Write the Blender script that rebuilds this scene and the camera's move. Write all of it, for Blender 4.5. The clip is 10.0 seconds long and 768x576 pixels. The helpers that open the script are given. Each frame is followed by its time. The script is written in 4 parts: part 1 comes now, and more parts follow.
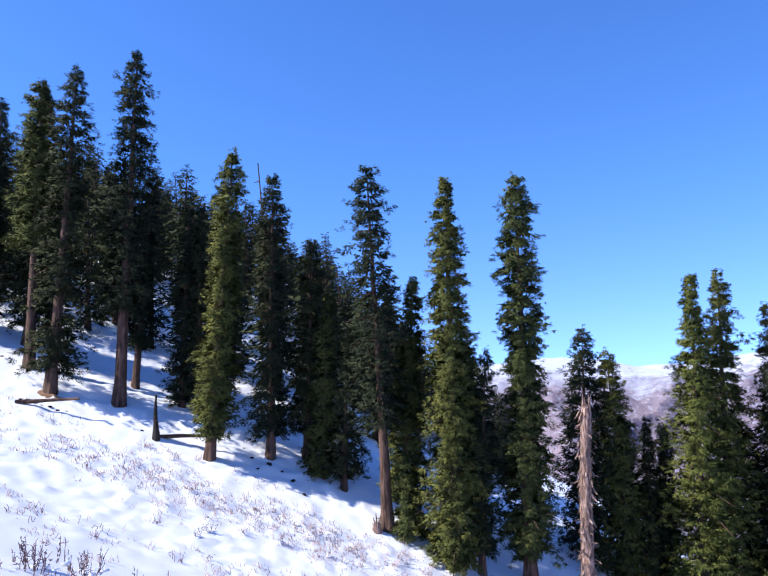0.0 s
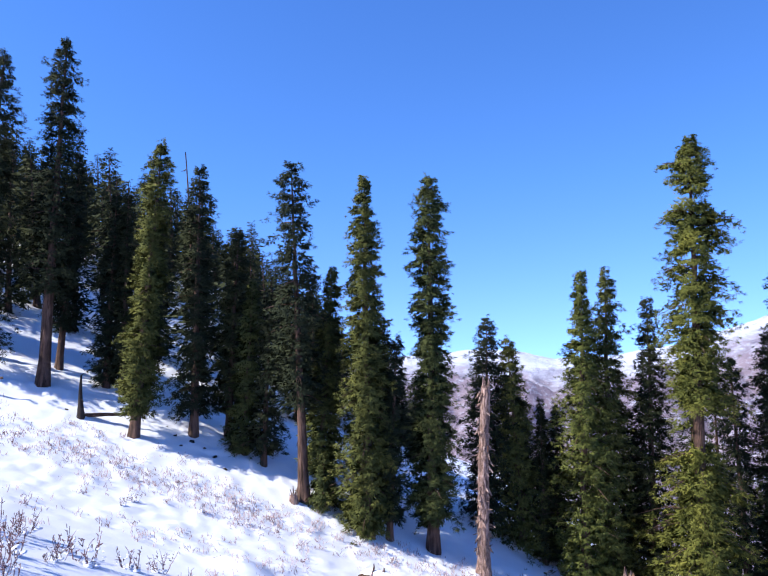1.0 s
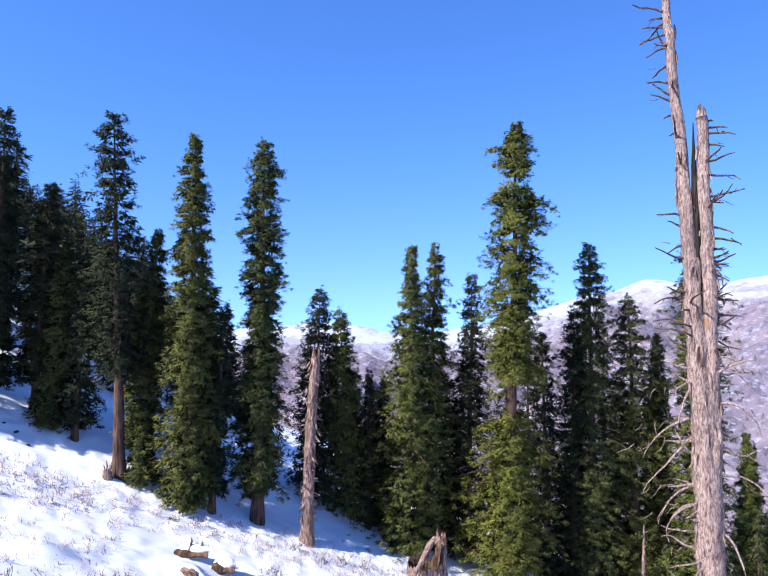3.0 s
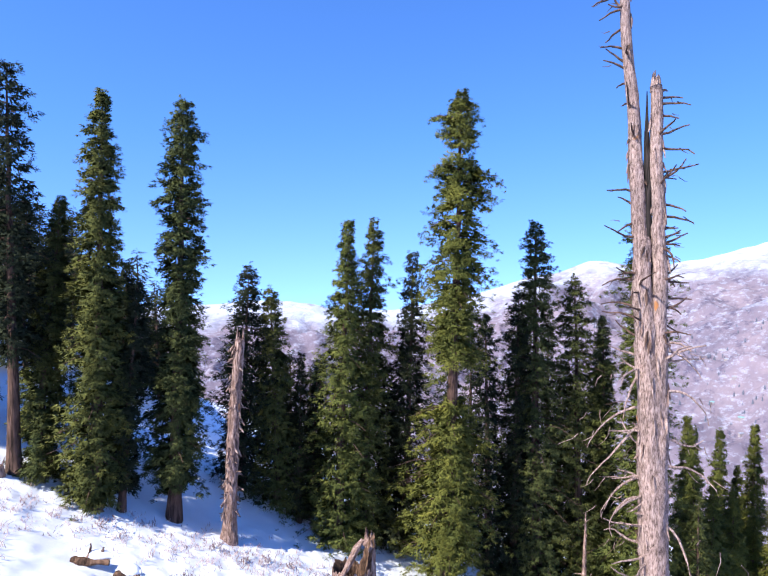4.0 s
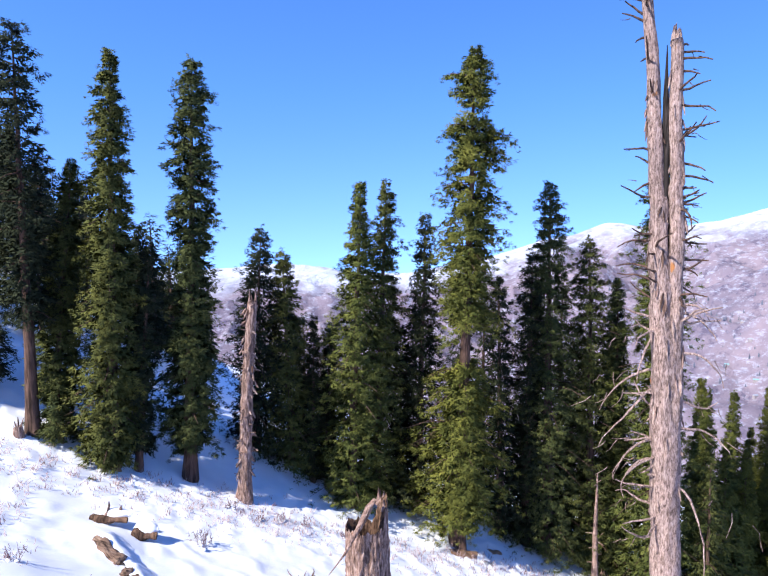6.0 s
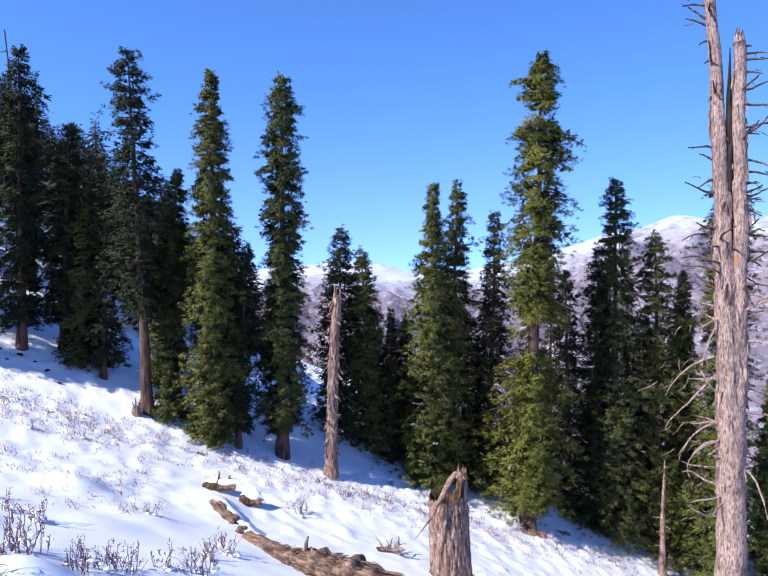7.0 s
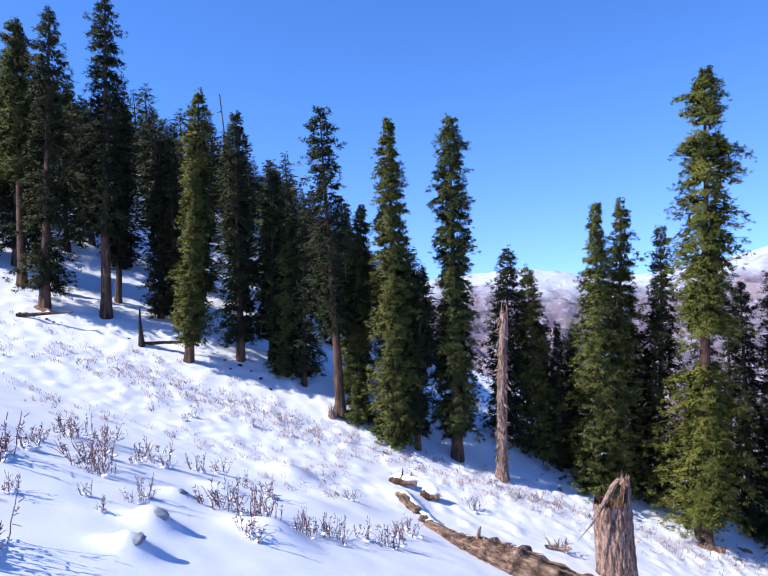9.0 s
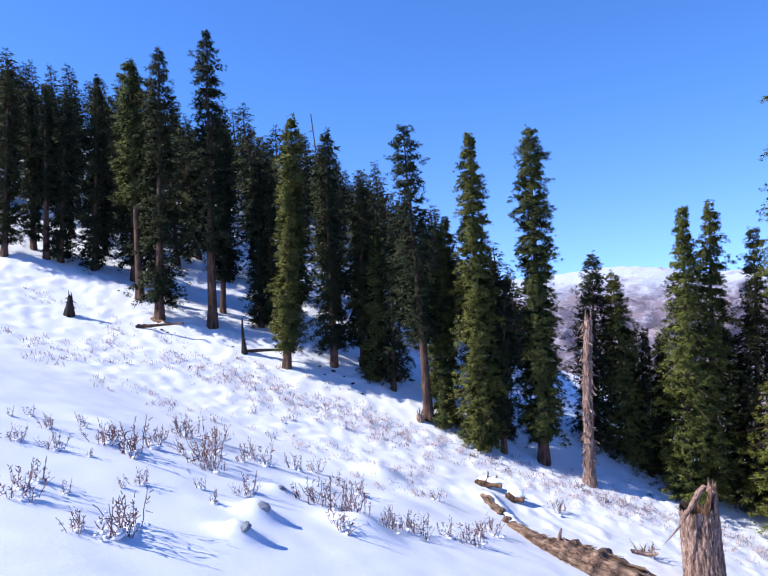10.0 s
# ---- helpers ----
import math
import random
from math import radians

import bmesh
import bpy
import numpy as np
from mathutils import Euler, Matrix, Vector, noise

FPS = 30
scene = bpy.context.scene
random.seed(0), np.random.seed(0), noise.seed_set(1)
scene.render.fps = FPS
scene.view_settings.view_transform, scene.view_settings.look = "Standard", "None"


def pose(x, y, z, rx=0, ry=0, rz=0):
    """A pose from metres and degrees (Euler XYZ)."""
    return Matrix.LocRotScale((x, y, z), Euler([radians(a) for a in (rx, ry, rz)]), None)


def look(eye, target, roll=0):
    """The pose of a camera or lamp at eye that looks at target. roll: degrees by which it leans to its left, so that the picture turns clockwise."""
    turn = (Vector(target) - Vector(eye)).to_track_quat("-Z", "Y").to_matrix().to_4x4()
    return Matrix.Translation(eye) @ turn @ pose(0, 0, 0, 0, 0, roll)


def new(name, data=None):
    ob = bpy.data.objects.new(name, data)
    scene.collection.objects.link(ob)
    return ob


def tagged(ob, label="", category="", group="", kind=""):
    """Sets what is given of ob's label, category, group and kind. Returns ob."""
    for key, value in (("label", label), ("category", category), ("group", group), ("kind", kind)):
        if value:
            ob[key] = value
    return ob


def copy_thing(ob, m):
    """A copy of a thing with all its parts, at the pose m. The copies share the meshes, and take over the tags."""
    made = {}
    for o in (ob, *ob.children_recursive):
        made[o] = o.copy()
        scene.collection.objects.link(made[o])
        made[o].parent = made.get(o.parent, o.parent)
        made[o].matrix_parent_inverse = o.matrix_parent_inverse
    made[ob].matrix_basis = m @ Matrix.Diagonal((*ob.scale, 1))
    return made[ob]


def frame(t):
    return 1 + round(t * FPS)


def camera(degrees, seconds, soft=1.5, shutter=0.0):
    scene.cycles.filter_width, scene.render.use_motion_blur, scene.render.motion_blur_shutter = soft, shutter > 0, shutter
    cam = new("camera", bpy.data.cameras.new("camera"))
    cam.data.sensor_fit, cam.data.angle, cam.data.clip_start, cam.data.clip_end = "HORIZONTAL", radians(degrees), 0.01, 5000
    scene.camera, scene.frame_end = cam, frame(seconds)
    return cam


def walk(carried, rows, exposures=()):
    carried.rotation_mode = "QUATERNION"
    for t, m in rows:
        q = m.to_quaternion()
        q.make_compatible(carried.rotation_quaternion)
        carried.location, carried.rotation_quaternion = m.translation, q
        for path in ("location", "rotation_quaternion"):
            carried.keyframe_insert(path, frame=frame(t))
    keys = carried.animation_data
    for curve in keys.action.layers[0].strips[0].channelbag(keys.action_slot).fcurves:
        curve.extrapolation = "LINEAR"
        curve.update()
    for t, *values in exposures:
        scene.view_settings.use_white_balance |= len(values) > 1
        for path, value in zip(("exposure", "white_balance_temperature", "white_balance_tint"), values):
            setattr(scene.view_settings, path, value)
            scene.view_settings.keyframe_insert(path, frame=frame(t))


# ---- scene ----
cam = camera(60.0, 10.0, soft=1.35)
ROWS = [
    (0.0, -0.482, 3.768, 4.364, -0.36, 4.03, 2.74),
    (0.5, -0.313, 2.723, 4.354, -3.45, 3.33, 2.35),
    (1.0, -0.263, 1.657, 4.167, -6.72, 2.96, 1.85),
    (1.5, -0.372, 1.037, 4.001, -10.35, 2.59, 1.37),
    (2.0, -0.394, 1.025, 4.009, -14.00, 1.89, 0.97),
    (2.5, -0.290, 1.197, 4.014, -17.40, 1.20, 0.57),
    (4.0, 1.703, 3.655, 4.010, -24.41, -1.44, -0.49),
    (4.5, 2.239, 4.291, 3.995, -25.69, -2.54, -0.65),
    (5.0, 2.803, 4.964, 3.995, -25.71, -3.66, -0.73),
    (6.5, 1.070, 2.857, 3.973, -20.92, -4.95, 0.16),
    (7.0, 0.396, 2.048, 4.014, -18.22, -4.84, 0.65),
    (7.5, -0.332, 1.139, 3.985, -15.61, -4.34, 1.07),
    (8.0, -0.512, 0.721, 4.031, -12.26, -3.86, 1.52),
    (8.5, -0.263, 0.055, 4.345, -7.90, -3.72, 2.23),
    (9.0, -0.024, -0.806, 4.693, -3.61, -3.62, 3.01),
    (9.5, 0.237, -1.644, 5.015, 0.57, -3.47, 3.81),
    (10.0, 0.407, -2.195, 5.135, 4.39, -2.98, 4.55),
]
walk(cam, [(t, pose(x, y, z, 90 + pitch, roll, yaw)) for t, x, y, z, yaw, pitch, roll in ROWS], exposures=(
    (0.0, 1.16, 6150, 10), (2.5, 1.2, 6150, 10), (4.0, 1.3, 6200, 10), (5.0, 1.36, 6250, 10), (6.5, 1.17, 6200, 10), (8.0, 1.03, 6150, 10), (10.0, 1.0, 6100, 10)))

# ---- light: a clear winter sky and a low sun from the left ----
SUN_AZ, SUN_EL = -105.0, 43.0
world = bpy.data.worlds.new("sky")
scene.world = world
world.use_nodes = True
wn = world.node_tree.nodes
sky = wn.new("ShaderNodeTexSky")
sky.sky_type, sky.sun_disc = "NISHITA", False
sky.sun_elevation, sky.sun_rotation = radians(SUN_EL), radians(SUN_AZ)
sky.altitude, sky.air_density, sky.dust_density, sky.ozone_density = 2600.0, 1.0, 0.5, 4.0
# the clear mountain air keeps the sky blue down to the ridges
wl = world.node_tree.links
wc = wn.new("ShaderNodeTexCoord")
lift = wn.new("ShaderNodeVectorMath")
lift.operation, lift.inputs[1].default_value = "ADD", (0.0, 0.0, 0.22)
unit = wn.new("ShaderNodeVectorMath")
unit.operation = "NORMALIZE"
rich = wn.new("ShaderNodeGamma")
rich.inputs["Gamma"].default_value = 1.1
deep = wn.new("ShaderNodeHueSaturation")
deep.inputs["Saturation"].default_value, deep.inputs["Hue"].default_value = 1.1, 0.505
wl.new(wc.outputs["Generated"], lift.inputs[0])
wl.new(lift.outputs[0], unit.inputs[0])
wl.new(unit.outputs[0], sky.inputs["Vector"])
wl.new(sky.outputs["Color"], rich.inputs["Color"])
wl.new(rich.outputs["Color"], deep.inputs["Color"])
# thin haze takes the green out of the lowest sky
high = wn.new("ShaderNodeSeparateXYZ")
wl.new(wc.outputs["Generated"], high.inputs[0])
haze = wn.new("ShaderNodeValToRGB")
haze.color_ramp.elements.new(0.2)
for el, (p, c) in zip(haze.color_ramp.elements, ((0.0, (1.10, 0.99, 1.02)), (0.2, (0.91, 0.985, 1.02)), (0.45, (0.82, 0.92, 1.03)))):
    el.position, el.color = p, (*c, 1.0)
wl.new(high.outputs["Z"], haze.inputs["Fac"])
graded = wn.new("ShaderNodeMix")
graded.data_type, graded.blend_type, graded.inputs[0].default_value = "RGBA", "MULTIPLY", 1.0
wl.new(deep.outputs["Color"], graded.inputs[6])
wl.new(haze.outputs["Color"], graded.inputs[7])
wl.new(graded.outputs[2], wn["Background"].inputs["Color"])
wn["Background"].inputs["Strength"].default_value = 0.143

sun = new("sun", bpy.data.lights.new("sun", "SUN"))
sun.data.energy, sun.data.angle, sun.data.color = 4.1, radians(0.53), (1.0, 0.93, 0.82)
a, e = radians(SUN_AZ), radians(SUN_EL)
sun.matrix_world = look((0, 0, 0), (-math.sin(a) * math.cos(e), -math.cos(a) * math.cos(e), -math.sin(e)))


# ---- materials ----
def material(name, rough=0.8, spec=0.3):
    m = bpy.data.materials.new(name)
    m.use_nodes = True
    b = m.node_tree.nodes["Principled BSDF"]
    b.inputs["Roughness"].default_value = rough
    b.inputs["Specular IOR Level"].default_value = spec
    return m, m.node_tree, b


def node(tree, kind, **values):
    n = tree.nodes.new(kind)
    for key, value in values.items():
        n.inputs[key.replace("_", " ")].default_value = value
    return n


def ramp(tree, source, stops):
    n = tree.nodes.new("ShaderNodeValToRGB")
    while len(n.color_ramp.elements) < len(stops):
        n.color_ramp.elements.new(0.5)
    for el, (p, c) in zip(n.color_ramp.elements, stops):
        el.position, el.color = p, (*c, 1.0)
    tree.links.new(source, n.inputs["Fac"])
    return n.outputs["Color"]


def mix(tree, fac, c1, c2, kind="MIX"):
    n = tree.nodes.new("ShaderNodeMix")
    n.data_type, n.blend_type = "RGBA", kind
    for socket, value in ((n.inputs[0], fac), (n.inputs[6], c1), (n.inputs[7], c2)):
        if isinstance(value, (float, int)):
            socket.default_value = value
        elif isinstance(value, tuple):
            socket.default_value = (*value, 1.0)
        else:
            tree.links.new(value, socket)
    return n.outputs[2]


def noise_tex(tree, scale, detail=4.0, rough=0.6, stretch=None, space="Object", turn=0.0):
    tc = tree.nodes.new("ShaderNodeTexCoord")
    n = node(tree, "ShaderNodeTexNoise", Scale=scale, Detail=detail, Roughness=rough)
    if stretch:
        mp = tree.nodes.new("ShaderNodeMapping")
        mp.inputs["Scale"].default_value = stretch
        first = tree.nodes.new("ShaderNodeMapping")
        first.inputs["Rotation"].default_value = (0.0, 0.0, radians(turn))
        tree.links.new(tc.outputs[space], first.inputs["Vector"])
        tree.links.new(first.outputs["Vector"], mp.inputs["Vector"])
        tree.links.new(mp.outputs["Vector"], n.inputs["Vector"])
    else:
        tree.links.new(tc.outputs[space], n.inputs["Vector"])
    return n.outputs["Fac"]


def bump(tree, bsdf, height, strength, distance):
    n = node(tree, "ShaderNodeBump", Strength=strength, Distance=distance)
    tree.links.new(height, n.inputs["Height"])
    tree.links.new(n.outputs["Normal"], bsdf.inputs["Normal"])


def snow_material():
    m, t, b = material("snow", 0.62, 0.35)
    wide = noise_tex(t, 0.35, 3.0)
    fine = noise_tex(t, 9.0, 5.0, 0.65)
    col = ramp(t, wide, [(0.3, (0.76, 0.77, 0.825)), (0.7, (0.82, 0.83, 0.865))])
    t.links.new(col, b.inputs["Base Color"])
    both = mix(t, 0.35, noise_tex(t, 2.2, 4.0), fine)
    bump(t, b, both, 0.13, 0.10)
    return m


def foliage_material(name, dark, mid, light):
    m, t, b = material(name, 0.75, 0.08)
    geo = t.nodes.new("ShaderNodeNewGeometry")
    info = t.nodes.new("ShaderNodeObjectInfo")
    col = ramp(t, geo.outputs["Random Per Island"], [(0.0, dark), (0.55, mid), (1.0, light)])
    patch = ramp(t, noise_tex(t, 0.9, 3.0), [(0.35, (0.62, 0.68, 0.66)), (0.65, (1.15, 1.1, 0.9))])
    col = mix(t, 1.0, col, patch, "MULTIPLY")
    tint = ramp(t, info.outputs["Random"], [(0.0, (0.78, 0.86, 0.95)), (1.0, (1.12, 1.08, 0.9))])
    col = mix(t, 1.0, col, tint, "MULTIPLY")
    t.links.new(col, b.inputs["Base Color"])
    glow = t.nodes.new("ShaderNodeBsdfTranslucent")
    t.links.new(col, glow.inputs["Color"])
    blend = t.nodes.new("ShaderNodeMixShader")
    blend.inputs[0].default_value = 0.06
    t.links.new(b.outputs[0], blend.inputs[1])
    t.links.new(glow.outputs[0], blend.inputs[2])
    t.links.new(blend.outputs[0], t.nodes["Material Output"].inputs["Surface"])
    return m


def wood_material(name, dark, mid, light, scale=6.0, depth=0.04, accent=None, pull=0.16, lying=None):
    m, t, b = material(name, 0.85, 0.2)
    squeeze = (1.0, 1.0, pull) if lying is None else (pull, 1.0, 1.0)
    far = (1.0, 1.0, pull * 0.4) if lying is None else (pull * 0.4, 1.0, 1.0)
    grain = noise_tex(t, scale, 8.0, 0.72, squeeze, turn=lying or 0.0)
    col = ramp(t, grain, [(0.32, dark), (0.5, mid), (0.68, light)])
    stain = noise_tex(t, 1.1, 3.0)
    col = mix(t, 1.0, col, ramp(t, stain, [(0.3, (0.7, 0.68, 0.68)), (0.7, (1.12, 1.08, 1.05))]), "MULTIPLY")
    cracks = noise_tex(t, scale * 0.55, 4.0, 0.6, far, turn=lying or 0.0)
    col = mix(t, 1.0, col, ramp(t, cracks, [(0.44, (1, 1, 1)), (0.48, (0.3, 0.27, 0.25)), (0.52, (1, 1, 1))]), "MULTIPLY")
    if accent:
        spot = ramp(t, noise_tex(t, 2.3, 2.0, 0.5, (1.0, 1.0, 0.45)), [(0.72, (0, 0, 0)), (0.76, (0.8, 0.8, 0.8))])
        col = mix(t, spot, col, accent)
    t.links.new(col, b.inputs["Base Color"])
    bump(t, b, grain, 0.8, depth)
    return m


def plain_material(name, c1, c2, scale=8.0, rough=0.85):
    m, t, b = material(name, rough, 0.2)
    grain = noise_tex(t, scale, 5.0)
    t.links.new(ramp(t, grain, [(0.3, c1), (0.7, c2)]), b.inputs["Base Color"])
    bump(t, b, grain, 0.5, 0.03)
    return m


def mountain_material():
    """Snow on the heights and ledges, dry mauve-brown slopes and leafless woods below, all tinted for haze."""
    m, t, b = material("far_slope", 0.95, 0.03)
    share = t.nodes.new("ShaderNodeAttribute")
    share.attribute_name = "height_share"
    earth = ramp(t, noise_tex(t, 0.006, 8.0, 0.62), [(0.32, (0.14, 0.118, 0.155)), (0.5, (0.205, 0.167, 0.2)), (0.68, (0.285, 0.225, 0.245))])
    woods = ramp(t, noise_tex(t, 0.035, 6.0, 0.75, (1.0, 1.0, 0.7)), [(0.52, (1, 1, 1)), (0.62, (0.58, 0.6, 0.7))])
    stands = ramp(t, noise_tex(t, 0.004, 3.0), [(0.38, (0, 0, 0)), (0.5, (1, 1, 1))])
    earth = mix(t, stands, earth, mix(t, 1.0, earth, woods, "MULTIPLY"))
    ledges = noise_tex(t, 0.009, 9.0, 0.66, (1.0, 1.0, 1.8))
    add = t.nodes.new("ShaderNodeMath")
    add.operation = "MULTIPLY_ADD"
    add.inputs[1].default_value = 0.9
    t.links.new(ledges, add.inputs[0])
    t.links.new(share.outputs["Fac"], add.inputs[2])
    level = t.nodes.new("ShaderNodeMapRange")
    level.inputs["From Min"].default_value, level.inputs["From Max"].default_value = 1.2, 1.7
    t.links.new(add.outputs[0], level.inputs["Value"])
    cover = ramp(t, level.outputs["Result"], [(0.1, (0.0, 0.0, 0.0)), (0.42, (0.4, 0.4, 0.4)), (0.72, (1, 1, 1))])
    rocks = ramp(t, noise_tex(t, 0.022, 10.0, 0.72), [(0.36, (0.45, 0.45, 0.45)), (0.46, (1, 1, 1))])
    cover = mix(t, 1.0, cover, rocks, "MULTIPLY")
    streaks = ramp(t, noise_tex(t, 0.045, 8.0, 0.75, (1.0, 1.0, 2.0)), [(0.51, (0, 0, 0)), (0.64, (0.7, 0.7, 0.7))])
    cover = mix(t, 0.8, cover, streaks, "SCREEN")
    # haze is painted in: the far snow is greyer and bluer than the near snow
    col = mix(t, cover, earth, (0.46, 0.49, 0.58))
    t.links.new(col, b.inputs["Base Color"])
    bump(t, b, noise_tex(t, 0.03, 10.0, 0.74), 0.9, 10.0)
    return m


SNOW = snow_material()
# sun and shade are put into the needles: darkened copy for shaded firs, brighter yellow for sunlit
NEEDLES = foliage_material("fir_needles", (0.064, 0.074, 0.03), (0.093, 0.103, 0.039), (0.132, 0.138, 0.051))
SHADED_NEEDLES = foliage_material("shaded_fir_needles", (0.027, 0.033, 0.021), (0.037, 0.044, 0.027), (0.051, 0.058, 0.033))
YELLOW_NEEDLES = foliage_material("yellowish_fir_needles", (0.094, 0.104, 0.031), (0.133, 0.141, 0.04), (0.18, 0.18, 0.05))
BARK = wood_material("fir_bark", (0.03, 0.019, 0.015), (0.095, 0.058, 0.045), (0.18, 0.112, 0.088))
DEAD = wood_material("weathered_dead_wood", (0.07, 0.042, 0.036), (0.36, 0.26, 0.23), (0.56, 0.45, 0.41), 17.0, 0.09, (0.42, 0.17, 0.05), 0.32)
BROWN_DEAD = wood_material("brown_dead_wood", (0.055, 0.033, 0.026), (0.28, 0.185, 0.155), (0.53, 0.415, 0.375), 13.0, 0.09, (0.45, 0.20, 0.08), 0.27)
DARK_DEAD = wood_material("dark_dead_wood", (0.012, 0.01, 0.01), (0.03, 0.024, 0.022), (0.07, 0.055, 0.05))
ROTTEN = wood_material("rotten_wood", (0.022, 0.014, 0.01), (0.10, 0.058, 0.038), (0.25, 0.155, 0.105), 6.0, 0.08, None, 0.5)
LOG_WOOD = wood_material("rotten_log_wood", (0.05, 0.03, 0.02), (0.195, 0.128, 0.096), (0.37, 0.275, 0.212), 7.0, 0.1, None, 0.22, 51.0)
TWIG = plain_material("twig_bark", (0.09, 0.048, 0.054), (0.205, 0.117, 0.122), 14.0)
PALE_TWIG = plain_material("pale_twig_bark", (0.27, 0.19, 0.185), (0.46, 0.35, 0.34), 14.0)
SOIL = plain_material("bare_soil", (0.16, 0.09, 0.055), (0.30, 0.18, 0.11), 5.0, 0.95)
STONE = plain_material("grey_stone", (0.11, 0.115, 0.135), (0.33, 0.34, 0.38), 6.0)
FAR = mountain_material()
# the blue-grey of distance haze is painted into these needles
HAZY_NEEDLES = plain_material("haze_tinted_needles", (0.085, 0.095, 0.125), (0.14, 0.145, 0.18), 0.3)
WALL = plain_material("plaster_wall", (0.22, 0.19, 0.19), (0.36, 0.31, 0.30), 0.5)
GREY_ROOF = plain_material("snowy_grey_roof", (0.2, 0.21, 0.25), (0.36, 0.38, 0.43), 0.5, 0.6)
ROOF = plain_material("tin_roof", (0.14, 0.30, 0.30), (0.25, 0.42, 0.42), 0.5, 0.5)


# ---- mesh helpers ----
class Shape:
    """Collects tubes and faces for one mesh."""

    def __init__(self, seed=0):
        self.verts, self.faces, self.rng = [], [], np.random.default_rng(seed)

    def tube(self, path, radii, sides=8, rough=0.0, cap=True, ridges=0.0):
        path = [Vector(p) for p in path]
        start = len(self.verts)
        ridge = 1.0 + ridges * self.rng.uniform(-1, 1, sides)
        for i, p in enumerate(path):
            way = (path[min(i + 1, len(path) - 1)] - path[max(i - 1, 0)]).normalized()
            u = way.cross(Vector((0.0, 0.0, 1.0)) if abs(way.z) < 0.9 else Vector((0.0, 1.0, 0.0))).normalized()
            v = way.cross(u)
            jitter = 1.0 + rough * self.rng.uniform(-1, 1, sides)
            for k in range(sides):
                g = 2 * math.pi * k / sides
                self.verts.append(p + (u * math.cos(g) + v * math.sin(g)) * float(radii[i] * jitter[k] * ridge[k]))
        for i in range(len(path) - 1):
            for k in range(sides):
                k2 = (k + 1) % sides
                q = start + i * sides
                self.faces.append((q + k, q + sides + k, q + sides + k2, q + k2))
        if cap:
            q = start + (len(path) - 1) * sides
            self.faces.append(tuple(reversed(range(start, start + sides))))
            self.faces.append(tuple(range(q, q + sides)))

    def bark(self, path, radii, sides=28, amp=0.1, around=5.0, along=0.8, seed=0.0, cap=True):
        """A stem whose surface is broken by lengthwise ridges, cracks and lumps."""
        path = [Vector(p) for p in path]
        start, run = len(self.verts), 0.0
        for i, p in enumerate(path):
            if i:
                run += (p - path[i - 1]).length
            way = (path[min(i + 1, len(path) - 1)] - path[max(i - 1, 0)]).normalized()
            u = way.cross(Vector((0.0, 0.0, 1.0)) if abs(way.z) < 0.9 else Vector((0.0, 1.0, 0.0))).normalized()
            v = way.cross(u)
            for k in range(sides):
                g = 2 * math.pi * k / sides
                c, q = math.cos(g), math.sin(g)
                d = noise.noise((c * around * 0.5, q * around * 0.5, run * along + seed)) + 0.6 * noise.noise((c * around, q * around, run * along * 2.2 + seed + 9)) + 0.5 * noise.noise((c * around * 2, q * around * 2, run * along * 5 + seed))
                self.verts.append(p + (u * c + v * q) * (radii[i] * (1 + amp * d)))
        for i in range(len(path) - 1):
            for k in range(sides):
                k2, q = (k + 1) % sides, start + i * sides
                self.faces.append((q + k, q + sides + k, q + sides + k2, q + k2))
        if cap:
            q = start + (len(path) - 1) * sides
            self.faces.append(tuple(reversed(range(start, start + sides))))
            self.faces.append(tuple(range(q, q + sides)))

    def crooked(self, base, way, length, r0, r1, bends=4, wander=0.15, sides=4, droop=0.0):
        """A limb or twig that wanders on its way; returns its tip."""
        p, way = Vector(base), Vector(way).normalized()
        path, radii = [p.copy()], [r0]
        for i in range(bends):
            way = (way + Vector(self.rng.normal(0, wander, 3)) + Vector((0, 0, -droop))).normalized()
            p = p + way * (length / bends)
            path.append(p.copy())
            radii.append(r0 + (r1 - r0) * (i + 1) / bends)
        self.tube(path, radii, sides)
        return p

    def mesh(self, name, smooth_shade=True):
        me = bpy.data.meshes.new(name)
        me.from_pydata([tuple(v) for v in self.verts], [], self.faces)
        me.polygons.foreach_set("use_smooth", [smooth_shade] * len(me.polygons))
        me.update()
        return me


def part(name, data, mat, parent=None, label=""):
    me = data.mesh(name) if isinstance(data, Shape) else data
    me.materials.clear()
    me.materials.append(mat)
    ob = new(name, me)
    if parent:
        ob.parent = parent
    return tagged(ob, label)


def thing(name, m, label, category, group="", kind=""):
    ob = new(name)
    ob.empty_display_size = 0.3
    ob.matrix_basis = m
    return tagged(ob, label, category, group, kind)


# ---- the ground ----
def smooth(a, b, v):
    v = min(1.0, max(0.0, (v - a) / (b - a)))
    return v * v * (3 - 2 * v)


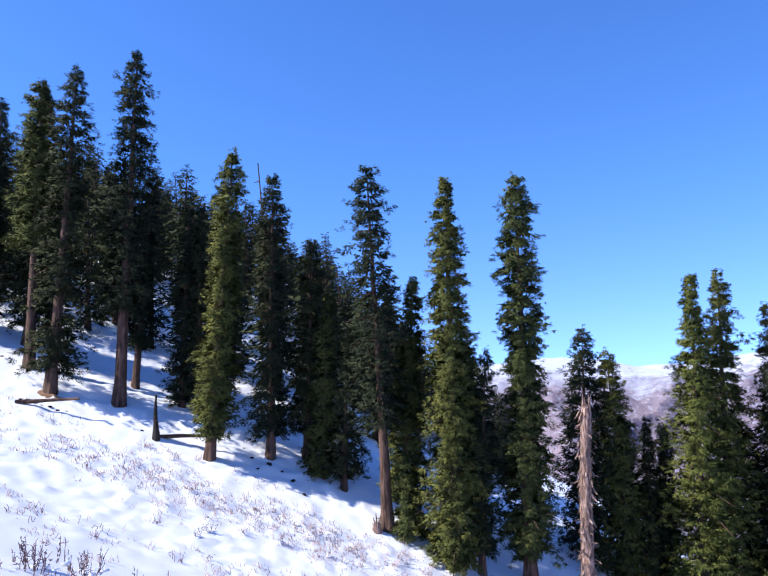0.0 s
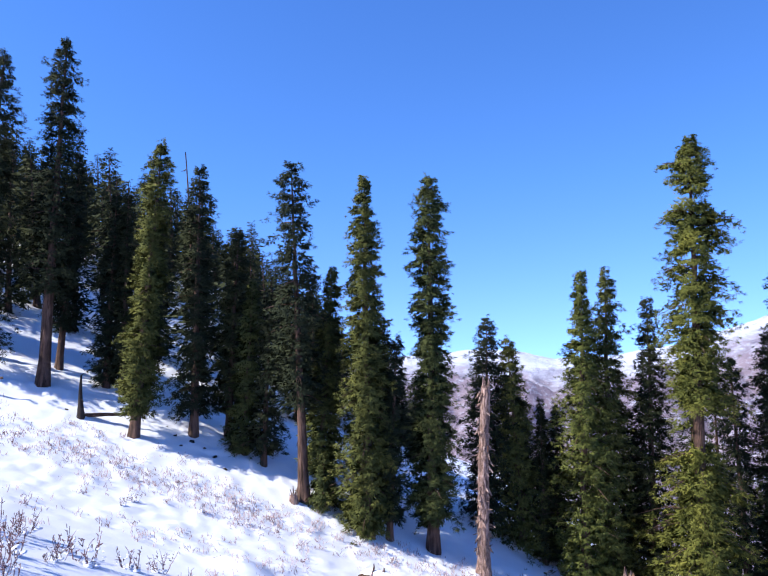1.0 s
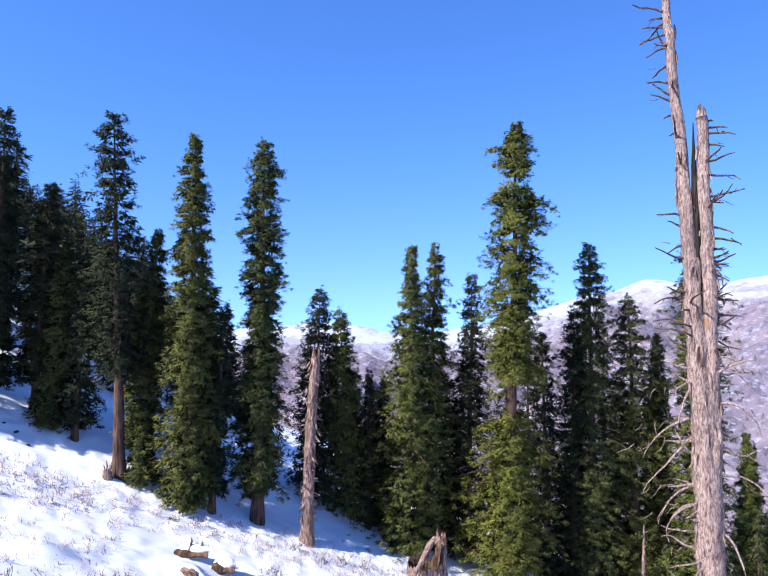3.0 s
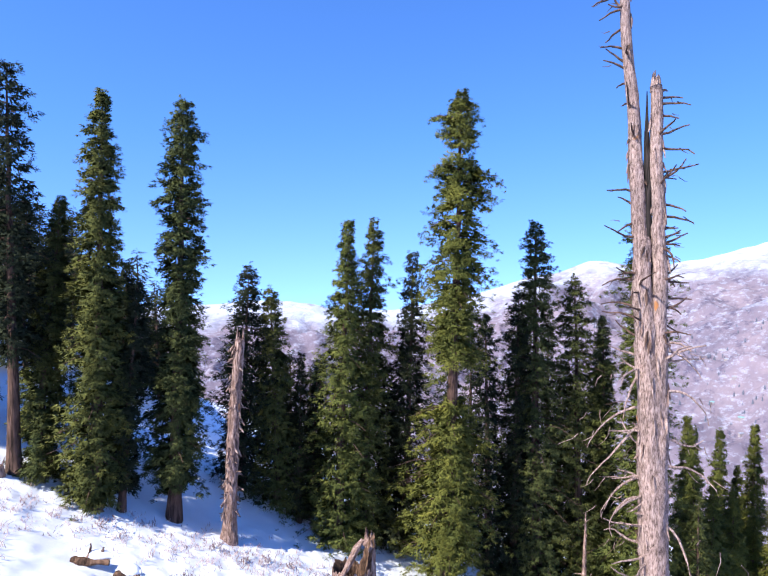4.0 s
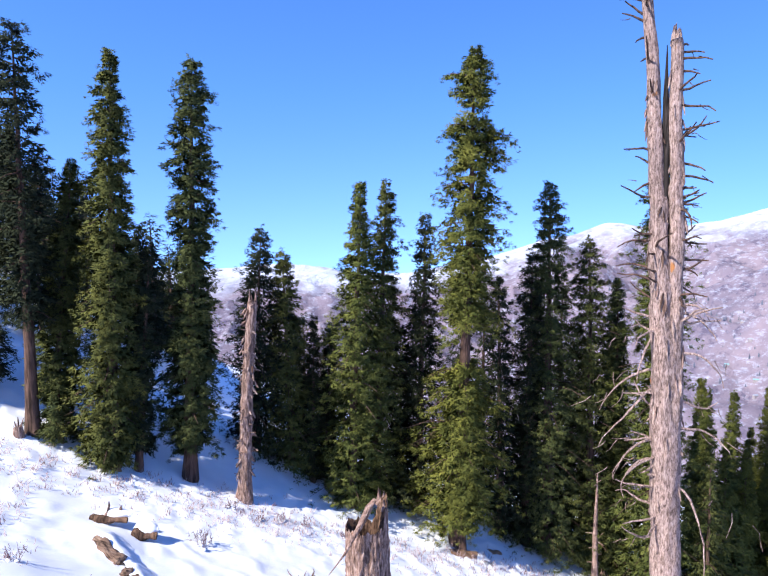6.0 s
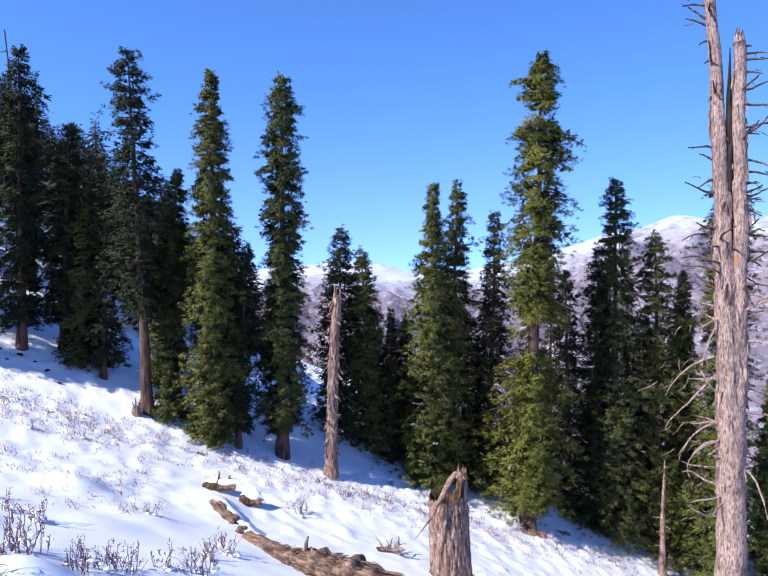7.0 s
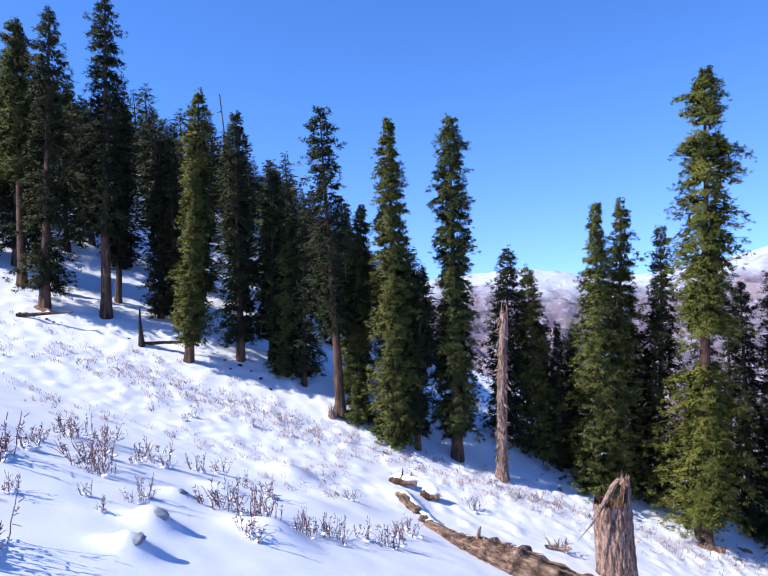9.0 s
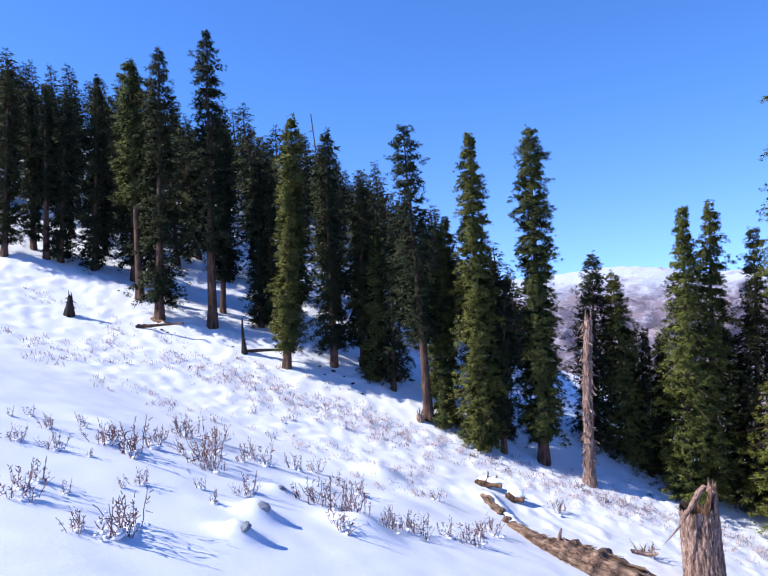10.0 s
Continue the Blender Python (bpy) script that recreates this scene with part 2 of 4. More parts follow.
def slope(x, y):
    """Height of the hillside, without its small bumps."""
    s = max(0.0, min(y, 95.0) - 20.0)
    side = 1.0 - 0.82 * smooth(-13.0, 20.0, x)
    z = 0.4 - 0.4 * max(x, -60.0) - 0.21 * min(y, 95.0) + 0.022 * min(s, 14.0) ** 2 + 0.37 * max(0.0, s - 14.0) * side
    if x > 30.0:
        z -= 0.006 * min(x - 30.0, 60.0) ** 2
    if y < 8.0:
        z += 2.3 * smooth(8.0, -1.0, y) * smooth(-9.0, -2.0, x) * smooth(10.0, 3.0, x)
    return z


def ground_z(x, y):
    """The hillside with drifts and hummocks; far out it sinks into the valley."""
    z = slope(x, max(y, -60.0))
    near = smooth(140.0, 60.0, math.hypot(x, y))
    if near > 0.0:
        z += near * (0.22 * noise.noise((x * 0.11, y * 0.11, 1.7)) + 0.035 * noise.noise((x * 0.42, y * 0.42, 5.1)))
        z += near * 0.03 * noise.noise((x * 1.3, y * 1.3, 9.0))
        # knobby snow over the low scrub of the upper meadow and among the trees
        rough = smooth(19.5, 24.5, y + 0.05 * x) * near
        z += rough * 0.17 * max(0.0, noise.noise((x * 2.3, y * 2.3, 3.3))) + rough * 0.05 * noise.noise((x * 4.2, y * 4.2, 2.2))
    for mx, my, mh, mr in MOUNDS:
        d2 = ((x - mx) ** 2 + (y - my) ** 2) / (mr * mr)
        if d2 < 6.0:
            z += 0.75 * mh * math.exp(-d2)
    far = smooth(130.0, 420.0, math.hypot(x, y))
    return z * (1 - far) - 420.0 * far


MOUNDS = [(-4.0, 12.2, 0.52, 0.38), (-3.9, 10.5, 0.44, 0.34), (-4.3, 15.1, 0.28, 0.4), (-2.0, 14.2, 0.5, 0.75), (-2.3, 22.9, 0.5, 0.8), (-3.7, 17.5, 0.22, 0.5),
          (1.8, 24.3, 0.3, 0.8), (-0.3, 21.0, 0.2, 0.9), (10.0, 21.1, 0.95, 0.5), (-1.5, 19.5, 0.2, 1.0), (-9.0, 16.0, 0.2, 0.8)]


def build_ground():
    def axis(lo, fine_lo, fine_hi, hi, step):
        out = list(np.arange(fine_lo, fine_hi, step))
        p, s = fine_hi, step
        while p < hi:
            out.append(p)
            s *= 1.12
            p += s
        out.append(hi)
        p, s, low = fine_lo, step, []
        while p > lo:
            s *= 1.12
            p -= s
            low.append(max(p, lo))
        return low[::-1] + out

    xs, ys = axis(-4200.0, -24.0, 28.0, 4200.0, 0.2), axis(-4200.0, 7.0, 37.0, 4200.0, 0.2)
    nx = len(xs)
    verts = [(x, y, ground_z(x, y)) for y in ys for x in xs]
    faces = [(j * nx + i, j * nx + i + 1, (j + 1) * nx + i + 1, (j + 1) * nx + i) for j in range(len(ys) - 1) for i in range(nx - 1)]
    me = bpy.data.meshes.new("ground")
    me.from_pydata(verts, [], faces)
    me.polygons.foreach_set("use_smooth", [True] * len(me.polygons))
    tagged(part("ground", me, SNOW), "sunlit snow-covered mountain slope with drifts and hummocks", "ground", kind="structure")


build_ground()


CREST_AZ = [-12, 4, 13.6, 17, 21, 26, 31, 36, 41.5, 46, 50, 53, 56, 63, 72, 90, 112]
CREST_EL = [-4, -3.2, -2.5, -2.7, -3.4, -3.3, -2.2, -0.6, 1.1, 0.9, 1.2, 2.0, 2.9, 4.4, 5.5, 6, 5]


def mountain_z(az, r):
    """Height of the range across the valley, and how thickly the snow lies there."""
    f = (r - 1250.0) / (2300.0 - 1250.0)
    x, y = r * math.sin(radians(az)), r * math.cos(radians(az))
    top = 2300.0 * math.tan(radians(float(np.interp(az, CREST_AZ, CREST_EL)))) + 4.0
    rise = f * 2.0 if f < 0 else f ** 1.05 if f < 1 else 1.0 - (f - 1) * 3.0
    z = -330.0 + (top + 330.0) * rise
    warp = 0.7 * noise.noise((x * 0.0018, y * 0.0018, 7.0))
    spur = 1.0 - abs(noise.noise((x * 0.0032 + warp, y * 0.0032 - warp, 0.4))) * 2.4
    rib = 1.0 - abs(noise.noise((x * 0.011 + warp, y * 0.011, 5.4))) * 2.0
    fade = max(0.0, min(1.0, f * 4 + 0.3)) * max(0.06, min(1.0, (1.05 - f) * 1.8))
    z += (95.0 * (spur - 0.5) + 26.0 * (rib - 0.5)) * fade
    z += (14.0 * noise.noise((x * 0.012, y * 0.012, 2.0)) + 7.0 * noise.noise((x * 0.03, y * 0.03, 4.0))) * (0.35 if f > 0.85 else 1.0)
    share = 1.17 * max(0.0, f) ** 1.5 + 0.14 * (spur - 0.5) + 0.1 * (rib - 0.5) + 0.12 * smooth(42.0, 24.0, az)
    # a nearer shoulder comes down from the higher side of the range
    if az > 40.0:
        brow = 1800.0 * math.tan(radians(float(np.interp(az, [40, 46, 50, 55.7, 62, 112], [-9.0, -5.6, -3.4, -1.0, 1.2, 3.0]))))
        near = brow - abs(r - 1800.0) * (0.5 if r < 1800.0 else 0.9) + 16.0 * noise.noise((x * 0.008, y * 0.008, 8.0)) + 7.0 * (rib - 0.5)
        if near > z:
            z = near
            share = 0.5 + 0.42 * smooth(46.0, 10.0, abs(r - 1800.0 + 14.0 * noise.noise((x * 0.02, y * 0.02, 1.0)))) + 0.1 * (spur - 0.5) - 0.0006 * max(0.0, 1800.0 - r)
    return x, y, z, min(1.2, max(0.0, share))


def build_mountains():
    """The range: a ridge line with spurs, gullies and a nearer shoulder."""
    azs = np.linspace(-12.0, 112.0, 560)
    rs = np.concatenate([np.linspace(900.0, 1230.0, 6), np.linspace(1250.0, 2420.0, 150)])
    rows = [mountain_z(az, r) for r in rs for az in azs]
    verts, shares = [q[:3] for q in rows], [q[3] for q in rows]
    n = len(azs)
    faces = [(j * n + i, (j + 1) * n + i, (j + 1) * n + i + 1, j * n + i + 1) for j in range(len(rs) - 1) for i in range(n - 1)]
    me = bpy.data.meshes.new("backdrop_mountain")
    me.from_pydata(verts, [], faces)
    me.polygons.foreach_set("use_smooth", [True] * len(me.polygons))
    me.attributes.new("height_share", "FLOAT", "POINT").data.foreach_set("value", shares)
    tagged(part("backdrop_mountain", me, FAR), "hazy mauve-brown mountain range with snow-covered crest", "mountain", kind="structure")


build_mountains()


# ---- trees ----
def crown_mesh(name, h, r, rng, start=0.05, taper=0.45, tip=0.15, per_metre=25.0, sprays=6, leaves=26, size=0.24, waist=None, gaps=(), lobes=0.36, droop=0.42, boughs=()):
    """Many drooping boughs round the stem, each a fan of small needle tufts, with dark gaps between them."""
    z0 = h * start
    n = int(per_metre * 0.8 * (h - z0))
    u = ((np.arange(n) + rng.uniform(0, 1, n)) / n) ** 1.12
    # the boughs gather in loose tiers
    tier = 0.62 / (h - z0)
    u = np.clip(u + 0.13 * tier * np.sin(2 * np.pi * u / tier + rng.uniform(0, 6.28)), 0.002, 0.998)
    for lo, hi, keep in gaps:
        u = u[~((u > lo) & (u < hi) & (rng.uniform(0, 1, len(u)) > keep))]
    n = len(u)
    az = (np.arange(n) * 2.4 + rng.normal(0, 0.45, n)) % (2 * np.pi)
    # lobed outline: whole tiers and sides of the crown stand out or fall back
    k = rng.uniform(0, 6.28, 6)
    lob = np.sin(az * 2 + u * h * 1.1 + k[0]) * 0.4 + np.sin(az * 3 - u * h * 2.3 + k[1]) * 0.35 + np.sin(u * h * 3.4 + k[2] + az) * 0.35
    length = r * (1 - taper * u) * np.minimum(1, ((1 - u) / tip + 0.05)) ** 0.58 * (1 + lobes * 0.5 * lob * (1 - u) ** 0.4) * rng.uniform(0.55, 1.12, n)
    if waist:
        length *= 1 - waist[2] * np.clip((u - waist[0]) / (waist[1] - waist[0]), 0, 1) * (u < waist[1])
    # neighbouring boughs stand out or fall back together, as ragged clumps
    clump = rng.uniform(0.66, 1.2, (64, 7))
    level = (u * (h - z0) / 0.85 + 0.35 * np.sin(az + k[3])).astype(int) % 64
    length *= 1 + (clump[level, ((az + level * 1.7) / 0.9).astype(int) % 7] - 1) * np.minimum(1.0, 2.2 - 1.6 * u)
    length *= np.minimum(1.0, 0.55 + u * 6)
    length = np.maximum(length, 0.12)
    for bu, baz, bl in boughs:
        more = 3
        u = np.append(u, bu + rng.normal(0, 0.008, more))
        az = np.append(az, radians(baz) + rng.normal(0, 0.16, more))
        length = np.append(length, bl * rng.uniform(0.8, 1.05, more))
    n = len(u)
    fan = int(sprays * 1.35)
    base = np.stack([0 * u, 0 * u, z0 + u * (h - z0)], 1)
    rise = 0.02 + 0.45 * np.clip((u - 0.55) / 0.45, 0, 1) ** 1.5 + rng.uniform(-0.15, 0.2, n)
    s = 0.14 + 0.88 * ((np.arange(fan)[None] + rng.uniform(0, 1, (n, fan))) / fan) ** 0.75
    d = np.stack([np.cos(az), np.sin(az)], 1)
    L = length[:, None]
    side = rng.uniform(-1, 1, s.shape) * (0.08 + 0.3 * s * (1.15 - 0.55 * s)) * np.maximum(L, 0.35)
    px = d[:, None, 0] * s * L - d[:, None, 1] * side
    py = d[:, None, 1] * s * L + d[:, None, 0] * side
    pz = base[:, None, 2] + rise[:, None] * s * L - droop * s * s * L + rng.normal(-0.03, 0.1, s.shape) - 0.35 * np.abs(side)
    P = np.stack([px, py, pz], 2).reshape(-1, 3)
    m = len(P)
    # each tuft is a small hanging bunch of needles; those near the stem are wide and close the crown
    R = (size * rng.uniform(0.75, 1.25, (n, fan)) * np.minimum(1.0, 0.55 + 0.5 * L) * (1.75 - 1.0 * np.minimum(1.0, s)) * (1 - 0.22 * u ** 3)[:, None]).reshape(-1, 1, 1)
    out = np.repeat(np.stack([d[:, 0], d[:, 1], 0 * az], 1), fan, axis=0)[:, None, :]
    D = rng.normal(0, 1, (m, leaves, 3)) + out * 0.5 + np.array([0.0, 0.0, -0.2])
    D /= np.linalg.norm(D, axis=2, keepdims=True)
    flat = D * np.array([1.0, 1.0, 0.62])
    O = P[:, None, :] + flat * R * rng.uniform(0.1, 0.7, (m, leaves, 1)) + rng.normal(0, 0.09, (m, leaves, 3)) * R
    tip_at = O + (flat * 0.4 + out * 0.14 + np.array([0.0, 0.0, -0.12]) + rng.normal(0, 0.13, (m, leaves, 3))) * R
    W = np.cross(D, rng.normal(0, 1, (m, leaves, 3)))
    W *= (0.175 - 0.095 * np.minimum(1.0, s)).reshape(-1, 1, 1) * R / np.maximum(0.2, np.linalg.norm(W, axis=2, keepdims=True))
    # the shading follows the rounded tufts that the needles make up
    N = D * 0.5 + np.array([0.0, 0.0, 0.22]) + out * 0.8 + rng.normal(0, 0.1, (m, leaves, 3))
    N /= np.linalg.norm(N, axis=2, keepdims=True)
    flip = np.einsum("ijk,ijk->ij", np.cross(W, tip_at - O), N) < 0
    W = np.where(flip[..., None], -W, W)
    V = np.stack([O - W, O + W, tip_at], 2).reshape(-1, 3)
    count = m * leaves
    me = bpy.data.meshes.new(name)
    me.vertices.add(len(V))
    me.vertices.foreach_set("co", V.ravel())
    me.loops.add(count * 3)
    me.loops.foreach_set("vertex_index", np.arange(count * 3, dtype=np.int32))
    me.polygons.add(count)
    me.polygons.foreach_set("loop_start", np.arange(0, count * 3, 3, dtype=np.int32))
    me.update(calc_edges=True)
    me.normals_split_custom_set_from_vertices(np.repeat(N.reshape(-1, 3), 3, axis=0))
    limbs = [(base[i], az[i], length[i], rise[i]) for i in list(range(0, n - 3 * len(boughs), 4)) + list(range(n - 3 * len(boughs), n))]
    return me, limbs


def fir(x, y, h, r, lean=(0.0, 0.0), seed=1, mat=None, label="", start=0.05, group="firs of the near stand", stem=None, sink=0.15, **crown):
    rng = np.random.default_rng(seed)
    h *= 1.015
    m = Matrix.Translation((x, y, ground_z(x, y) - sink)) @ Euler((-lean[1] / h, lean[0] / h, 0)).to_matrix().to_4x4()
    ob = thing("fir_tree", m, label or "tall narrow dark green fir tree standing in snow", "tree", group)
    if mat is SHADED_NEEDLES:
        crown.setdefault("per_metre", 20.0)
        crown.setdefault("leaves", 20)
    me, limbs = crown_mesh("crown", h, r * 1.15, rng, start, **crown)
    stem = stem or 0.0148 * h + 0.035
    sh = Shape(seed)
    zs = np.linspace(0, 0.97, 14)
    path = [(rng.normal(0, 0.02) * h * 0.05, rng.normal(0, 0.02) * h * 0.05, h * v) for v in zs]
    radii = [stem * (1 - 0.93 * v) * (1.25 if v == 0 else 1.0) for v in zs]
    sh.tube(path, radii, 10, 0.05, True, 0.06)
    part("trunk", sh, BARK, ob)
    sl = Shape(seed + 1)
    for b, az, ln, rise in limbs:
        tip = (math.cos(az) * ln * 0.9, math.sin(az) * ln * 0.9, b[2] + (rise - 0.3) * ln * 0.9)
        mid = (math.cos(az) * ln * 0.5, math.sin(az) * ln * 0.5, b[2] + (rise * 0.5 - 0.08) * ln)
        sl.tube([tuple(b), mid, tip], [0.035, 0.022, 0.006], 3, 0, False)
    tagged(part("branchwork", sl, BARK, ob), kind="stuff")
    part("crown", me, mat or NEEDLES, ob)
    return ob


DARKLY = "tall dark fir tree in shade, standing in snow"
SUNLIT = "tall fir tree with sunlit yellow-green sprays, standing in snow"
# the upper stand, against the sun; its shade is put into the needle colour
fir(-23.5, 33.2, 10.4, 1.15, (1.1, 0.6), 11, SHADED_NEEDLES, DARKLY, 0.1)
fir(-23.0, 35.2, 9.2, 0.85, (0.6, 0.3), 12, SHADED_NEEDLES, DARKLY, 0.1)
fir(-21.8, 34.4, 9.9, 0.95, (0.8, 0.4), 13, SHADED_NEEDLES, "dark fir tree with a bare lower trunk in snow", 0.35)
fir(-21.1, 34.6, 9.3, 1.0, (1.1, 0.5), 14, SHADED_NEEDLES, DARKLY, 0.05)
fir(-19.4, 35.2, 11.2, 1.3, (1.1, 0.5), 15, SHADED_NEEDLES, DARKLY, 0.05, taper=0.6)
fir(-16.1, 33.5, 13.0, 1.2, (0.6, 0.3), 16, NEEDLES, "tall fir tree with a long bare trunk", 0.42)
fir(-17.3, 35.6, 12.4, 1.3, (0.9, 0.4), 17, SHADED_NEEDLES, DARKLY, 0.1)
fir(-14.5, 32.2, 14.2, 1.55, (1.2, 0.4), 18, SHADED_NEEDLES, "tall green fir tree, branched almost to the snow", 0.08, gaps=((0.15, 0.24, 0.3), (0.42, 0.5, 0.35)))
fir(-11.9, 32.9, 15.7, 1.65, (1.05, 0.3), 19, SHADED_NEEDLES, "tallest dark fir tree with a bare lower trunk", 0.27, taper=0.55, per_metre=22.0)
fir(-12.0, 35.1, 10.4, 0.9, (1.0, 0.3), 20, SHADED_NEEDLES, DARKLY, 0.2)
fir(-9.7, 34.5, 9.4, 0.95, (0.6, 0.2), 21, SHADED_NEEDLES, DARKLY)
fir(-8.9, 34.3, 9.5, 0.75, (0.4, 0.1), 22, SHADED_NEEDLES, DARKLY, 0.1)
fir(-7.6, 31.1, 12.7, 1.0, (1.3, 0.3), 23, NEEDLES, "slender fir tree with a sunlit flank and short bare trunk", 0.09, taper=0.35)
fir(-8.4, 36.6, 8.6, 0.9, (0.8, 0.2), 24, SHADED_NEEDLES, DARKLY, 0.1)
fir(-5.4, 32.7, 12.3, 1.35, (0.5, 0.1), 25, SHADED_NEEDLES, DARKLY, 0.1, taper=0.6)
fir(-4.0, 33.6, 9.7, 1.1, (0.7, 0.1), 26, SHADED_NEEDLES, DARKLY, 0.14)
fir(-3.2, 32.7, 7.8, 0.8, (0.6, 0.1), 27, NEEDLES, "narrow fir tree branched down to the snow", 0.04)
fir(-2.3, 32.3, 7.7, 0.9, (0.5, 0.0), 28, SHADED_NEEDLES, DARKLY, 0.1)
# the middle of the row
fir(-0.5, 30.6, 14.4, 1.5, (-0.2, 0.0), 29, SHADED_NEEDLES, "big fir tree with thin bluish top and bare reddish trunk", 0.3, taper=0.3, lobes=0.8, gaps=((0.6, 0.95, 0.9),))
fir(0.1, 31.4, 10.1, 0.95, (0.9, 0.0), 30, NEEDLES, "fir tree with low branches beside a larger one", 0.12, taper=0.6)
fir(0.35, 30.6, 2.5, 0.95, (0.0, 0.0), 31, NEEDLES, "small young fir tree under a tall one", 0.15, tip=0.5, stem=0.14)
fir(2.1, 29.9, 15.0, 1.3, (0.3, 0.0), 32, NEEDLES, SUNLIT, 0.03, taper=0.55, lobes=0.55, per_metre=31.0)
fir(3.0, 30.0, 8.6, 0.75, (0.6, 0.0), 33, SHADED_NEEDLES, DARKLY, 0.12)
fir(4.9, 30.3, 16.0, 1.25, (0.4, 0.0), 34, NEEDLES, SUNLIT, 0.09, taper=0.38, tip=0.07, lobes=0.5, per_metre=31.0)
fir(3.1, 33.2, 8.2, 0.7, (0.3, 0.0), 35, SHADED_NEEDLES, DARKLY, 0.1)
fir(8.3, 33.7, 10.05, 2.0, (0.3, 0.0), 137, SHADED_NEEDLES, "dark fir tree behind a broken dead trunk", 0.04, taper=0.3, tip=0.5, lobes=0.25, per_metre=26.0)
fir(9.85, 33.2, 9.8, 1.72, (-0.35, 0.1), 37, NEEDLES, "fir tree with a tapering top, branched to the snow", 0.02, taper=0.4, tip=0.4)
fir(10.6, 32.4, 7.6, 0.72, (0.1, 0.0), 38, SHADED_NEEDLES, DARKLY, taper=0.6, tip=0.3)
fir(11.3, 32.8, 7.1, 0.8, (0.3, 0.0), 39, SHADED_NEEDLES, DARKLY, taper=0.6, tip=0.3)
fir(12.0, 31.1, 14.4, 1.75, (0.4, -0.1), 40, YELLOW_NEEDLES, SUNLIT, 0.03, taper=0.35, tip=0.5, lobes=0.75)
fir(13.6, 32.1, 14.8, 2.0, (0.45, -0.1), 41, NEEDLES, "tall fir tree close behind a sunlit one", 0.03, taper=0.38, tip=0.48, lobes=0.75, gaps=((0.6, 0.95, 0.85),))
fir(15.7, 31.9, 14.2, 2.1, (0.3, -0.1), 42, SHADED_NEEDLES, "dark narrow fir tree with sparse tiers of branches", 0.05, taper=0.5, tip=0.55, per_metre=25.0, lobes=0.6)
fir(15.2, 32.8, 8.4, 1.3, (0.0, 0.0), 43, SHADED_NEEDLES, DARKLY)
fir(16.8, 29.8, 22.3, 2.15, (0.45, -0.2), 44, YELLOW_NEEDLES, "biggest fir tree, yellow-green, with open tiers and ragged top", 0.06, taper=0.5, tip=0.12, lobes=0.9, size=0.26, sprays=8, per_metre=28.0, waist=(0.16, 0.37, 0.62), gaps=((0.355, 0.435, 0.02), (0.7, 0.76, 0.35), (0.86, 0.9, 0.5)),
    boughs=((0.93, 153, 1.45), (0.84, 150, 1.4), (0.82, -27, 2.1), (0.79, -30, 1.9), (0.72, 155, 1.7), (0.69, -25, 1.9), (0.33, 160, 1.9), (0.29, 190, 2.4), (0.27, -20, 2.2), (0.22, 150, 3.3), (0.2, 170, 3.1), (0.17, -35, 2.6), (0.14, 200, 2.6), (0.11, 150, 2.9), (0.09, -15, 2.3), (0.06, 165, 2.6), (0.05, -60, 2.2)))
fir(20.5, 31.8, 13.3, 1.35, (-0.3, 0.2), 45, SHADED_NEEDLES, DARKLY, 0.02)
fir(22.7, 30.9, 18.9, 2.7, (-0.2, 0.2), 46, NEEDLES, "tall fir tree in a dense group on the lower slope", 0.04, taper=0.4, tip=0.45)
fir(21.6, 31.3, 14.9, 1.35, (0.1, 0.0), 47, SHADED_NEEDLES, DARKLY, 0.02)
fir(25.4, 30.7, 17.5, 2.5, (-0.4, 0.3), 48, NEEDLES, "tall fir tree with thin greyish dying top", 0.02, taper=0.55, lobes=0.8, gaps=((0.7, 1.0, 0.7),))
fir(27.3, 31.0, 15.9, 1.2, (-0.2, 0.2), 49, NEEDLES, "fir tree with sparse greyish top", 0.02, gaps=((0.75, 1.0, 0.7),))
fir(26.7, 27.9, 22.3, 2.6, (0.0, 0.0), 50, YELLOW_NEEDLES, "tall yellow-green fir tree behind a forked dead trunk", 0.02, taper=0.6, lobes=0.8)
fir(29.3, 33.7, 15.5, 1.0, (0.0, 0.0), 51, SHADED_NEEDLES, DARKLY)
# firs lower down get the bright yellow needles so that they look sunlit
for i, (x, y, h, r) in enumerate([(39.9, 34.1, 12.7, 1.3), (41.1, 32.5, 14.4, 1.3), (42.1, 34.5, 11.1, 1.2), (38.6, 29.1, 12.6, 1.1), (38.2, 35.2, 12.7, 1.4), (44.0, 31.0, 14.0, 1.3), (35.0, 32.0, 12.0, 1.3), (33.6, 29.4, 9.5, 1.3), (36.8, 30.6, 9.8, 1.4), (39.4, 31.2, 8.8, 1.4)]):
    fir(x, y, h, r * 1.5, (0.0, 0.0), 60 + i, YELLOW_NEEDLES, "fir tree lower down the slope above the valley", 0.03, "firs of the lower slope", taper=0.5, tip=0.85)
